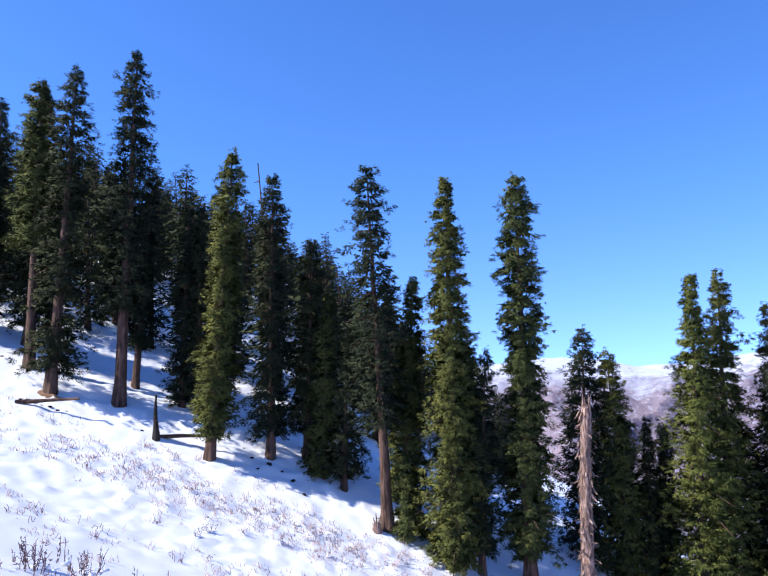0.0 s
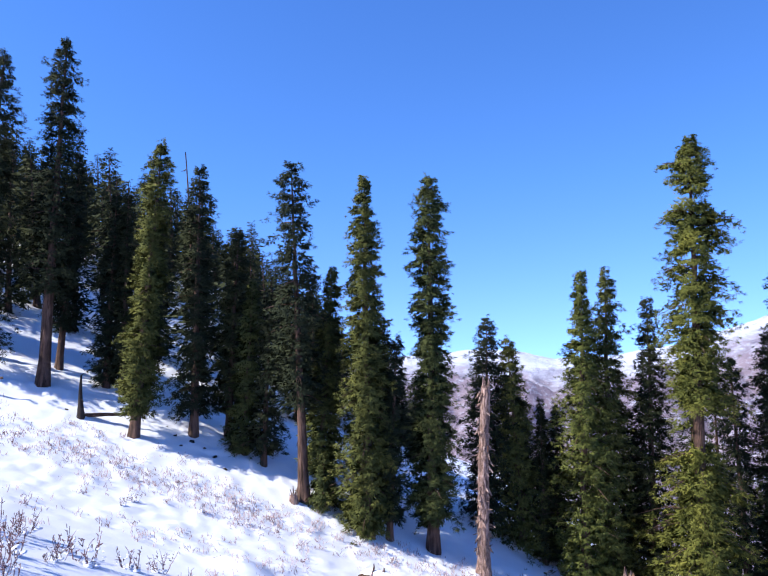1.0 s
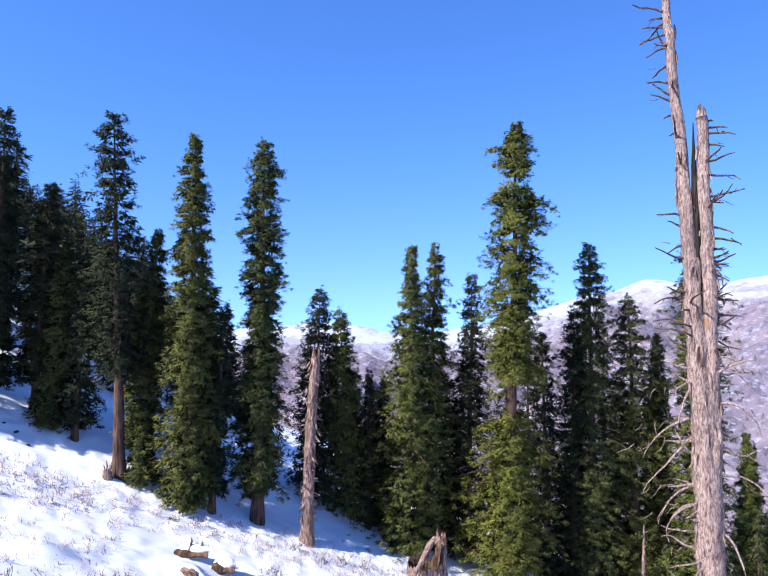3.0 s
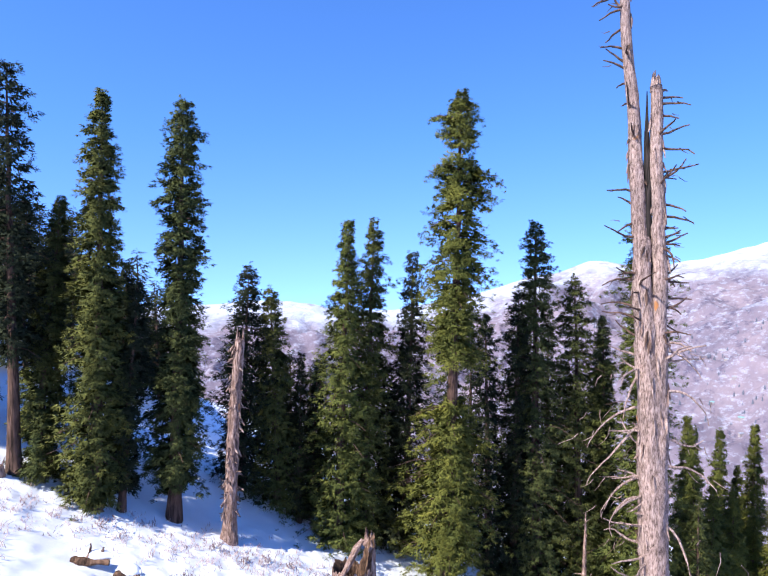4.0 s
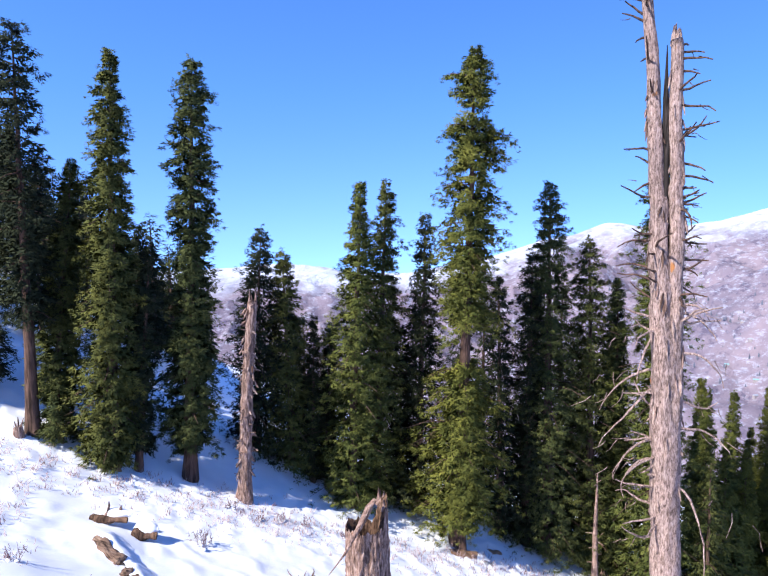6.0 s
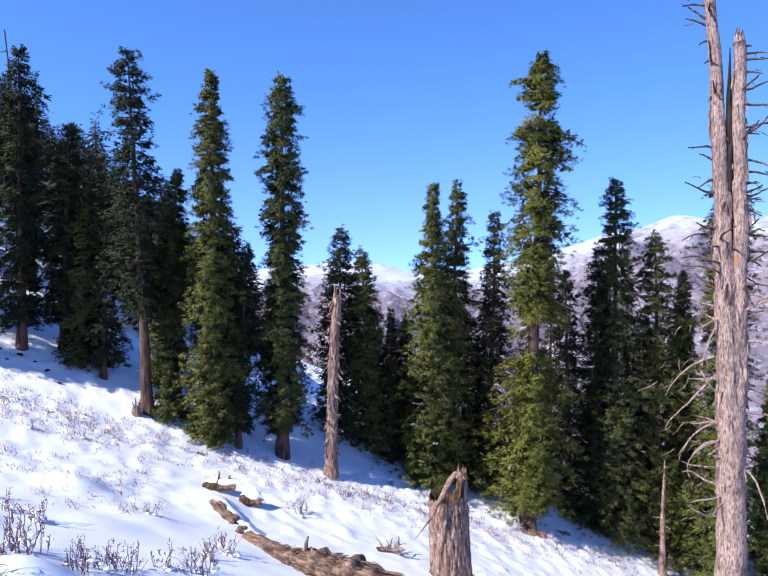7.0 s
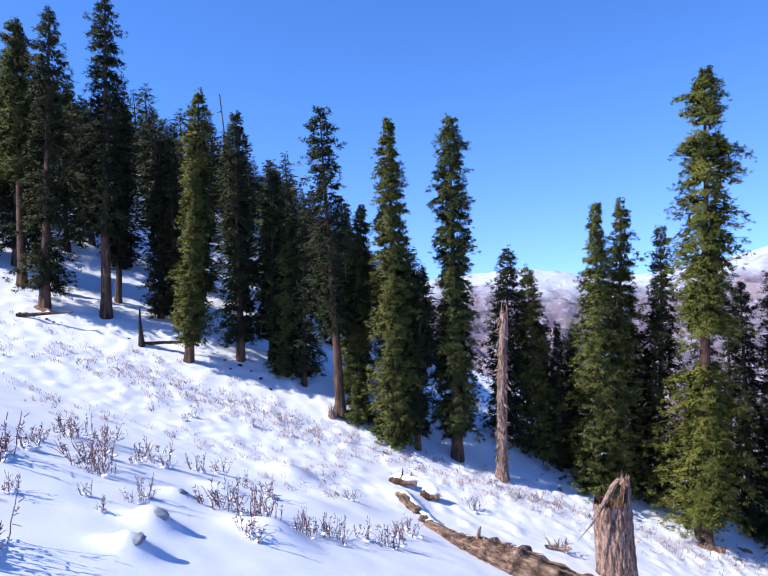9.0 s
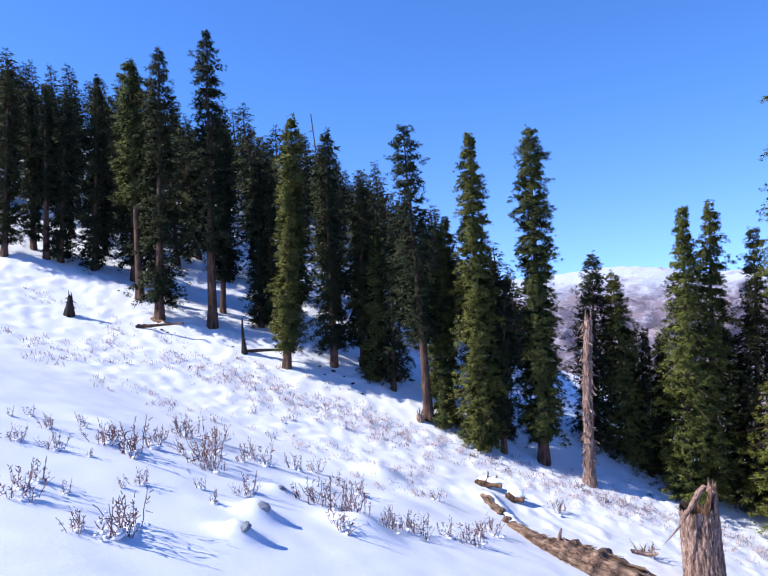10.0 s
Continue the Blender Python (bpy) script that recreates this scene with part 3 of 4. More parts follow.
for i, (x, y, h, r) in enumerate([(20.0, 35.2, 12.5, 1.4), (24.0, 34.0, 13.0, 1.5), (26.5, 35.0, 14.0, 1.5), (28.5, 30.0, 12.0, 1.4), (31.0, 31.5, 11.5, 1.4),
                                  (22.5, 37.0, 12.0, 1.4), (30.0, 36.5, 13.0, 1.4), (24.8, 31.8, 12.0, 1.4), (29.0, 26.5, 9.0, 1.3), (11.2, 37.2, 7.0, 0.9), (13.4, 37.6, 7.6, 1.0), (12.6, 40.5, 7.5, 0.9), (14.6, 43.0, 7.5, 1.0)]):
    # sun is put into the needle colour beyond x = 28, shade into the rest
    fir(x, y, h, r, (0.0, 0.0), 80 + i, NEEDLES if x > 28 else SHADED_NEEDLES, "shaded fir tree in the dense lower stand", 0.03, "firs of the lower stand", taper=0.6, per_metre=14.0, sprays=5, leaves=12, size=0.28)


def far_forest():
    """The wood on the hillside behind: a few grown forms, set out singly."""
    rng = np.random.default_rng(5)
    forms = []
    for i, (h, r, st) in enumerate([(9.5, 1.35, 0.08), (11.0, 1.4, 0.15), (8.0, 1.3, 0.05), (10.2, 1.2, 0.1), (7.0, 1.15, 0.05)]):
        forms.append(fir(-30.0 - 3.0 * i, 44.0 + 2.0 * i, h, r, (0.4, 0.0), 200 + i, SHADED_NEEDLES, "dark fir tree in the wood on the snowy hillside", st, "wood on the upper hillside",
                         per_metre=9.5, sprays=4, leaves=4, size=0.68, taper=0.55, tip=0.22))
    spots = [(f.location.x, f.location.y) for f in forms]
    for _ in range(9000):
        if len(spots) > 296:
            break
        # the wood is thickest along its upper edge
        az, y = (rng.uniform(-46, -20) if rng.uniform() < 0.45 else rng.uniform(-24, 9)), 36.5 + 60.0 * rng.uniform(0, 1) ** 0.9
        x = y * math.tan(radians(az))
        if y < 40 and x > -12 or (-17.9 < az < -15.0 and y < 52) or (-11.8 < az < -8.8 and y < 52) or (0.5 < az < 11.0 and y < 48):
            continue
        if x < -24 and y < 38 or min((x - p) ** 2 + (y - q) ** 2 for p, q in spots) < 5.0:
            continue
        spots.append((x, y))
        f = forms[rng.integers(5)]
        k = rng.uniform(0.68, 0.98) * (0.92 if az < -24 else 1.0)
        m = Matrix.Translation((x, y, ground_z(x, y) - 0.15)) @ Euler((0, 0.035, rng.uniform(0, 6.28))).to_matrix().to_4x4()
        c = copy_thing(f, m)
        c.scale = (k * 1.25, k * 1.25, k * rng.uniform(0.92, 1.12))


far_forest()


# ---- dead trees ----
def broken_trunk(name, x, y, h, r0, r1, lean, mat, label, seed, sides=26, stubs=30, stub_len=(0.15, 0.5), splinters=7, group="", flakes=0):
    """A dead standing trunk with a splintered top and broken limb stubs."""
    rng = np.random.default_rng(seed)
    ob = thing(name, Matrix.Translation((x, y, ground_z(x, y) - 0.2)), label, "dead tree", group)
    sh = Shape(seed)
    n = max(10, int(h * 7))
    ph = rng.uniform(0, 6.28, 2)
    path, radii = [], []
    for i in range(n + 1):
        v = i / n
        path.append((lean[0] * v + 0.06 * math.sin(v * 5 + ph[0]) * v * min(1.0, h / 8), lean[1] * v + 0.05 * math.sin(v * 4 + ph[1]) * v, h * v))
        radii.append((r0 + (r1 - r0) * v) * (1.0 + 0.35 * max(0.0, 1 - v * h / 0.8)))
    sh.bark(path, radii, sides, 0.16, 4.0, 0.9, seed)
    trunk = part("trunk", sh, mat, ob)
    top = Vector(path[-1])
    for i in range(splinters):
        g = 2 * math.pi * i / splinters + rng.uniform(-0.3, 0.3)
        sp = Shape(seed + 50 + i)
        b = top + Vector((math.cos(g) * r1 * 0.7, math.sin(g) * r1 * 0.7, -0.15))
        ln = rng.uniform(0.25, 0.7) * (r1 / 0.25) ** 0.5
        sp.tube([b, b + Vector((0.02, 0, ln * 0.5)), b + Vector((rng.normal(0, 0.04), 0, ln))], [r1 * 0.33, r1 * 0.22, 0.01], 5, 0.2)
        part("splinter", sp, mat, trunk)
    for i in range(stubs):
        v = rng.uniform(0.12, 0.98)
        g = rng.uniform(0, 6.28)
        c = Vector((lean[0] * v, lean[1] * v, h * v))
        w = Vector((math.cos(g), math.sin(g), rng.uniform(-0.5, 0.45)))
        st = Shape(seed + 100 + i)
        st.crooked(c + w * (r0 + (r1 - r0) * v) * 0.8, w, rng.uniform(*stub_len), 0.035, 0.012, 3, 0.25, 5)
        part("limb_stub", st, mat, trunk)
    for i in range(flakes):
        v, g = rng.uniform(0.1, 0.98), rng.uniform(0, 6.28)
        w = Vector((math.cos(g), math.sin(g), 0.0))
        c = Vector((lean[0] * v, lean[1] * v, h * v)) + w * (r0 + (r1 - r0) * v) * 0.9
        fl = Shape(seed + 400 + i)
        ln, out = rng.uniform(0.15, 0.45), rng.uniform(0.06, 0.2)
        t = Vector((-w.y, w.x, 0.0)) * rng.uniform(-0.1, 0.1)
        fl.tube([c + Vector((0, 0, ln * 0.5)), c + w * out * 0.4 + t, c + w * out + t * 2 - Vector((0, 0, ln * 0.4))], [0.03, 0.055, 0.02], 4, 0.2)
        part("bark_flake", fl, DEAD if i % 2 else mat, trunk)
    return ob


broken_trunk("dead_snag", 6.9, 29.6, 8.1, 0.28, 0.18, (0.35, 0.0), BROWN_DEAD, "broken dead tree trunk, reddish-brown and peeling, in snow", 301, stubs=60, stub_len=(0.12, 0.42), flakes=60)
broken_trunk("dark_snag", -18.0, 29.6, 1.15, 0.25, 0.1, (0.12, 0.0), DARK_DEAD, "dark pointed tree stump on the open snow", 302, 16, 6, (0.1, 0.25), 4)
broken_trunk("dark_snag", -9.8, 31.3, 2.0, 0.15, 0.03, (0.05, 0.0), DARK_DEAD, "dark thin broken stub beside a fallen log", 303, 12, 3, (0.1, 0.25), 0)
broken_trunk("small_stump", -0.95, 30.2, 0.45, 0.17, 0.14, (0.0, 0.0), BROWN_DEAD, "low broken stump at the edge of the trees", 306, 12, 0, (0.1, 0.2), 4)
broken_trunk("small_stump", 25.0, 29.3, 0.8, 0.2, 0.16, (0.0, 0.0), BROWN_DEAD, "low broken stump at the edge of the trees", 307, 12, 2, (0.1, 0.2), 4)
broken_trunk("dead_pole", 23.7, 28.4, 6.2, 0.2, 0.03, (0.0, 0.1), BROWN_DEAD, "thin dead bleached pole with crooked twigs", 304, 8, 14, (0.2, 0.5), 0)
broken_trunk("dead_pole", -6.7, 42.2, 13.6, 0.12, 0.03, (-0.45, 0.0), BARK, "thin dead tree top rising above the wood", 305, 7, 8, (0.2, 0.4), 0)


def forked_snag(x, y):
    """Two dead stems from one butt, with bare drooping limbs."""
    rng = np.random.default_rng(310)
    gz = ground_z(x, y) - 0.3
    ob = thing("forked_dead_tree", Matrix.Translation((x, y, gz)), "great forked dead tree, bark-stripped pinkish grey with bare limbs", "dead tree")
    stems = []
    for k, (h, path, radii) in enumerate((
            (26.2, [(0.15, -0.15, 0), (0.12, -0.12, 4), (0.02, -0.02, 9), (-0.2, 0.2, 14), (-0.36, 0.36, 17.5), (-0.55, 0.55, 21), (-0.85, 0.85, 26.2), (-1.08, 1.08, 30.5)], [0.66, 0.50, 0.455, 0.38, 0.27, 0.22, 0.16, 0.10]),
            (22.9, [(0.2, -0.2, 7.5), (0.16, -0.16, 10), (0.12, -0.12, 14), (0.04, -0.04, 18), (-0.08, 0.08, 22.7)], [0.24, 0.29, 0.26, 0.23, 0.19]))):
        dense_p, dense_r = [], []
        for i in range(len(path) - 1):
            for j in range(22):
                f = j / 22
                dense_p.append(Vector(path[i]).lerp(Vector(path[i + 1]), f) + Vector((0.03 * math.sin(i * 5.0 + j * 0.3), 0.03 * math.cos(i * 3.0 + j * 0.3), 0)))
                dense_r.append(radii[i] + (radii[i + 1] - radii[i]) * f)
        dense_p.append(Vector(path[-1]))
        dense_r.append(radii[-1])
        sh = Shape(311 + k)
        sh.bark(dense_p, dense_r, 36, 0.13, 4.5, 0.9, 3.0 + k)
        stem = part("stem", sh, DEAD, ob, "pinkish grey stripped trunk")
        stems.append((dense_p, dense_r, stem))
    # a slender dark strip fills the cleft between the two stems
    strip = Shape(325)
    strip.bark([(-0.05 - 0.0078 * i + 0.015 * math.sin(i * 0.9), 0.05 + 0.0078 * i, 9.5 + i * 0.435) for i in range(31)], [0.12 * min(1.0, 0.12 + (30 - i) * 0.16) for i in range(31)], 12, 0.3, 3.0, 1.5, 4.0)
    part("dark_strip", strip, DARK_DEAD, stems[1][2], "dark strip in the cleft")
    for i in range(6):
        sp = Shape(330 + i)
        g = i * 1.05
        b = Vector((-0.08 + math.cos(g) * 0.11, 0.08 + math.sin(g) * 0.11, 22.5))
        sp.tube([b, b + Vector((0, 0, 0.35)), b + Vector((0.02, 0, rng.uniform(0.45, 0.8)))], [0.09, 0.06, 0.01], 5, 0.2)
        part("splinter", sp, DEAD, stems[1][2], "pale splintered top")
    # slivers of bark and wood that stand off the stems
    for i in range(110):
        k = 0 if i % 3 else 1
        pts, rad, stem = stems[k]
        j = int(rng.integers(4, len(pts) - 4))
        g = rng.uniform(0, 6.28)
        w = Vector((math.cos(g), math.sin(g), 0.0))
        side = Vector((-w.y, w.x, 0.0)) * rng.normal(0, 0.05)
        p, ln = pts[j] + w * rad[j] * 1.0, rng.uniform(0.2, 0.7)
        fl = Shape(1200 + i)
        fl.tube([p + Vector((0, 0, ln * 0.5)), p + side * 0.5 + w * 0.03, p + side + w * rng.uniform(0.02, 0.12) - Vector((0, 0, ln * 0.5))], [0.02, rng.uniform(0.03, 0.06), 0.012], 5, 0.3)
        part("bark_sliver", fl, (DEAD, BROWN_DEAD, BARK)[i % 3] if p.z > 13 else (DEAD, BROWN_DEAD)[i % 2], stem)
    # short dead branches, thick on the upper stems, longer and drooping lower down
    for i in range(92):
        k = 0 if i % 5 < 3 else 1
        pts, rad, stem = stems[k]
        j = int(rng.integers(30 if k == 0 else 40, len(pts) - 1))
        p = pts[j]
        g = rng.normal(2.36 if k == 0 else -0.78, 0.7)
        w = Vector((math.cos(g), math.sin(g), rng.uniform(-0.15, 0.35)))
        low = p.z < 14
        sh = Shape(400 + i)
        ln = rng.uniform(0.5, 1.3) if not low else rng.uniform(0.3, 1.5)
        tip = sh.crooked(p + w * rad[j] * 0.85, w, ln, 0.05, 0.02, 4, 0.22, 5, 0.06 if low else 0.02)
        if rng.uniform() < 0.5:
            sh.crooked(p + w * (rad[j] + ln * 0.5), w + Vector((0, 0, -0.5)), ln * 0.4, 0.02, 0.006, 3, 0.3, 3)
        part("dead_limb", sh, DEAD if low else BARK, stem)
    for i, (z, gx, gy, ln, dr) in enumerate([(11.6, -1, 0.2, 2.6, 0.18), (11.0, -1, -0.2, 2.9, 0.14), (12.8, -1, 0.1, 1.9, 0.1), (9.2, -1, 0.0, 2.2, 0.16), (8.4, -1, -0.3, 2.0, 0.12), (5.6, -1, -0.2, 1.3, 0.1),
                                            (12.2, 1, 0.0, 2.0, 0.12), (9.6, 1, 0.2, 2.2, 0.22), (7.6, 1, -0.3, 3.2, 0.24), (10.6, 1, -0.2, 1.7, 0.05), (13.6, 1, 0.0, 1.5, 0.1), (6.8, -1, 0.1, 1.4, 0.0)]):
        sh = Shape(520 + i)
        w = Vector((gx * 0.72 + gy, -gx * 0.72 + gy, -0.05))
        b = Vector((gx * 0.26, -gx * 0.26, z))
        tip = sh.crooked(b, w, ln, 0.055, 0.015, 9, 0.2, 5, dr)
        for j in range(3):
            sh.crooked(b + w * ln * (0.35 + 0.18 * j) + Vector((0, 0, -dr * ln * 0.25 * (j + 1))), Vector((gx * 0.4, -gx * 0.4 + rng.normal(0, 0.4), -0.7)), ln * 0.28, 0.022, 0.006, 3, 0.25, 3)
        part("dead_limb", sh, DEAD, stems[0][2], "long bare drooping limb")


forked_snag(19.75, 20.7)


def hollow_stump(x, y):
    rng = np.random.default_rng(61)
    ob = thing("tree_stump", Matrix.Translation((x, y, ground_z(x, y) - 0.3)), "tall broken hollow tree stump with fissured brown bark", "stump")
    sides, rings = 120, 80
    sh = Shape(61)
    edge = []
    for k in range(sides):
        g = 2 * math.pi * k / sides
        jag = 0.16 * noise.noise((math.cos(g) * 3, math.sin(g) * 3, 1.0)) + 0.22 * noise.noise((math.cos(g) * 9, math.sin(g) * 9, 4.0))
        edge.append(3.15 + 0.85 * smooth(0.6, 0.93, math.cos(g + 0.15)) + jag * (0.6 + 0.6 * smooth(0.2, 0.9, math.cos(g + 0.15))))

    def radius(k, v):
        g = 2 * math.pi * k / sides
        c, q = math.cos(g), math.sin(g)
        flare = 0.12 * max(0.0, 1 - v * 4) ** 1.5 * (1 + 0.5 * math.sin(g * 5))
        crack = abs(noise.noise((c * 8, q * 8, v * 3.0))) * 0.12 + abs(noise.noise((c * 17, q * 17, v * 9.0))) * 0.09
        return 0.74 - 0.08 * v + flare - crack + 0.06 * noise.noise((c * 2, q * 2, v * 2))

    for i in range(rings + 1):
        v = i / rings
        for k in range(sides):
            g = 2 * math.pi * k / sides
            q = radius(k, v)
            sh.verts.append(Vector((math.cos(g) * q - 0.12 * v, math.sin(g) * q, edge[k] * v)))
    for i in range(rings):
        for k in range(sides):
            k2 = (k + 1) % sides
            sh.faces.append((i * sides + k, i * sides + k2, (i + 1) * sides + k2, (i + 1) * sides + k))
    shell = part("bark_shell", sh, BROWN_DEAD, ob)
    inner = Shape(62)
    for i in range(7):
        v = 1 - 0.35 * i / 6
        for k in range(sides):
            g = 2 * math.pi * k / sides
            q = (radius(k, 1.0) - 0.01) * (1 if i == 0 else 0.8 - 0.04 * i) + rng.normal(0, 0.01)
            inner.verts.append(Vector((math.cos(g) * q - 0.12, math.sin(g) * q, edge[k] * v if i < 6 else 2.3)))
    for i in range(6):
        for k in range(sides):
            k2 = (k + 1) % sides
            inner.faces.append((i * sides + k, i * sides + k2, (i + 1) * sides + k2, (i + 1) * sides + k))
    inner.faces.append(tuple(range(6 * sides, 7 * sides)))
    part("hollow_core", inner, ROTTEN, ob, "dark rotten hollow core")
    for i in range(6):
        sp = Shape(70 + i)
        g = rng.uniform(-0.75, 0.5)
        b = Vector((math.cos(g) * 0.52 - 0.12, math.sin(g) * 0.52, 3.55 + 0.1 * math.cos(g)))
        t = b + Vector((rng.normal(0.0, 0.06), rng.normal(0, 0.05), rng.uniform(0.25, 0.6)))
        sp.tube([b, b.lerp(t, 0.5) + Vector((0.02, 0, 0)), t], [0.10, 0.06, 0.012], 6, 0.25)
        part("splinter", sp, BROWN_DEAD, shell)
    slab = Shape(90)
    slab.tube([(-0.02, -0.45, 4.1), (-0.28, -0.55, 3.95), (-0.5, -0.62, 3.6), (-0.8, -0.66, 3.2), (-1.1, -0.7, 2.75), (-1.35, -0.7, 2.45), (-1.65, -0.72, 2.15)], [0.07, 0.11, 0.085, 0.06, 0.04, 0.022, 0.005], 7, 0.4)
    part("broken_slab", slab, BROWN_DEAD, shell, "leaning splintered slab")


hollow_stump(9.2, 21.9)


def fallen_log():
    """A rotten log that lies half under the snow, with the root end bare."""
    rng = np.random.default_rng(71)
    ob = thing("fallen_log", Matrix.Identity(4), "rotten brown fallen log half buried in snow", "log")
    line = [(1.5, 24.0), (1.9, 23.3), (2.25, 22.6), (2.3, 21.9), (2.45, 21.4), (2.85, 20.6), (3.25, 19.8), (3.75, 19.3), (4.3, 18.7), (5.0, 18.1), (6.0, 17.3), (7.2, 16.4)]
    rad = [0.12, 0.17, 0.19, 0.2, 0.2, 0.24, 0.3, 0.5, 0.6, 0.64, 0.62, 0.5]

    def spot(f):
        i = min(int(f), len(line) - 2)
        g = f - i
        x, y = line[i][0] + (line[i + 1][0] - line[i][0]) * g, line[i][1] + (line[i + 1][1] - line[i][1]) * g
        return x, y, rad[i] + (rad[i + 1] - rad[i]) * g

    for a0, b0 in ((0.0, 1.8), (2.75, 3.1), (3.75, 6.4), (6.0, 10.9)):
        sh = Shape(int(a0 * 10) + 72)
        path, radii = [], []
        n = max(8, int((b0 - a0) * 26))
        for i in range(n + 1):
            f = a0 + (b0 - a0) * i / n
            x, y, r = spot(f)
            path.append((x, y, ground_z(x, y) + r * 0.1))
            radii.append(r * min(1.0, 0.4 + 0.3 * min(i, n - i)) * (1 + 0.35 * noise.noise((f * 2.5, 0.0, 4.0))))
        sh.bark(path, radii, 44, 0.2, 4.0, 0.45, a0)
        section = part("log_section", sh, LOG_WOOD, ob)
        # long splintered strips that peel off its back
        for k in range(int((b0 - a0) * 15)):
            f = rng.uniform(a0 + 0.08, b0 - 0.12)
            x, y, r = spot(f)
            x2, y2, r2 = spot(min(b0, f + rng.uniform(0.25, 0.8)))
            g = rng.uniform(-2.2, 0.9)
            lift = [Vector((px, py, ground_z(px, py) + q * 0.1)) + Vector((math.sin(g) * 0.72, math.sin(g) * 0.69, math.cos(g))) * q * m for px, py, q, m in ((x, y, r, 0.92), ((x + x2) / 2, (y + y2) / 2, (r + r2) / 2, 1.06), (x2, y2, r2, rng.uniform(0.95, 1.22)))]
            st = Shape(int(a0 * 100) + k)
            st.tube(lift, [r * 0.06, r * rng.uniform(0.04, 0.09), r * 0.02], 5, 0.35)
            part("bark_strip", st, LOG_WOOD if k % 3 else BROWN_DEAD, section)
    for i, (f, ln) in enumerate([(6.9, 0.5), (7.25, 0.25), (8.6, 0.2)]):
        x, y, r = spot(f)
        sh = Shape(95 + i)
        sh.crooked((x, y, ground_z(x, y) + r * 0.9), (0.35, 0.1, 0.9), ln, 0.10, 0.02, 3, 0.25, 6)
        part("limb_stub", sh, BROWN_DEAD, section)
    # the drift that lies along its upper side
    sh = Shape(99)
    rows, cols = 150, 14
    for i in range(rows + 1):
        f = -0.25 + (len(line) - 1.1) * i / rows
        x, y, r = spot(max(0.0, f))
        for j in range(cols):
            w = j / (cols - 1)
            off = r * 0.15 + w * (1.15 + 0.3 * r + 0.2 * math.sin(i * 0.17))
            px, py = x + off * 0.72, y + off * 0.69
            bank = r * (0.55 + 3.2 * w) if w < 0.16 else (r * 1.06 + 0.04) * max(0.0, 1 - (w - 0.16) / 0.84) ** 1.5
            bank *= 1 + 0.25 * noise.noise((i * 0.09, w * 1.5, 3.0))
            sh.verts.append(Vector((px, py, ground_z(px, py) + bank - 0.12 * w * w)))
    for i in range(rows):
        for j in range(cols - 1):
            q = i * cols + j
            sh.faces.append((q, q + 1, q + cols + 1, q + cols))
    part("snow_cover", sh, SNOW, ob, "white snow drifted against the log")


fallen_log()


def small_logs():
    for k, (x, y, dx, dy, ln, r, lab) in enumerate([(1.9, 25.6, 0.9, -0.35, 1.2, 0.15, "short weathered log end with a forked root"), (2.9, 25.0, 0.9, -0.3, 0.8, 0.2, "short hollow log under a cap of snow")]):
        ob = thing("log_piece", Matrix.Translation((x, y, ground_z(x, y) + 0.1)), lab, "log")
        sh = Shape(600 + k)
        sh.bark([(dx * ln * (i / 12 - 0.5), dy * ln * (i / 12 - 0.5), 0.1 - 0.08 * i / 12) for i in range(13)], [r * (0.8 + 0.3 * math.sin(i * 0.5)) * (0.75 if i in (0, 12) else 1.0) for i in range(13)], 20, 0.35, 3.0, 3.0, k)
        part("log_section", sh, ROTTEN, ob)
        if k == 0:
            for j, w in enumerate([(-0.1, 0, 1), (0.7, 0, 0.6), (-0.5, 0, 0.8)]):
                rt = Shape(610 + j)
                rt.crooked((-0.1 + 0.25 * j, 0, 0.15), w, 0.5 - 0.1 * j, 0.07, 0.02, 4, 0.3, 5)
                part("root", rt, BROWN_DEAD, ob)
        cap = Shape(620 + k)
        cap.bark([(dx * ln * (i / 12 - 0.4), dy * ln * (i / 12 - 0.4) + 0.16, 0.2 - 0.06 * i / 12) for i in range(13)], [r * (0.25 + 1.1 * math.sin(math.pi * i / 12) ** 0.6) for i in range(13)], 20, 0.15, 1.5, 1.5, k + 5)
        part("snow_cap", cap, SNOW, ob, "white snow cap")
    for x, y, seed in ((7.5, 23.3, 640), (-9.3, 31.5, 641), (-14.6, 30.6, 642)):
        ob = thing("broken_branch", Matrix.Translation((x, y, ground_z(x, y) + 0.06)), "broken dead branch lying on the snow", "branch")
        sh = Shape(seed)
        big = seed > 640
        sh.crooked((-0.5, 0, 0.1), (1, 0.1, 0.0), 2.4 if big else 1.0, 0.1 if big else 0.09, 0.05, 5, 0.03 if big else 0.12, 7)
        if not big:
            for j in range(5):
                sh.crooked((-0.3 + 0.15 * j, 0, 0.12), (0.4, (-1) ** j, 0.4), 0.5, 0.04, 0.01, 4, 0.3, 4)
        part("branch_wood", sh, BARK if big else BROWN_DEAD, ob)


small_logs()


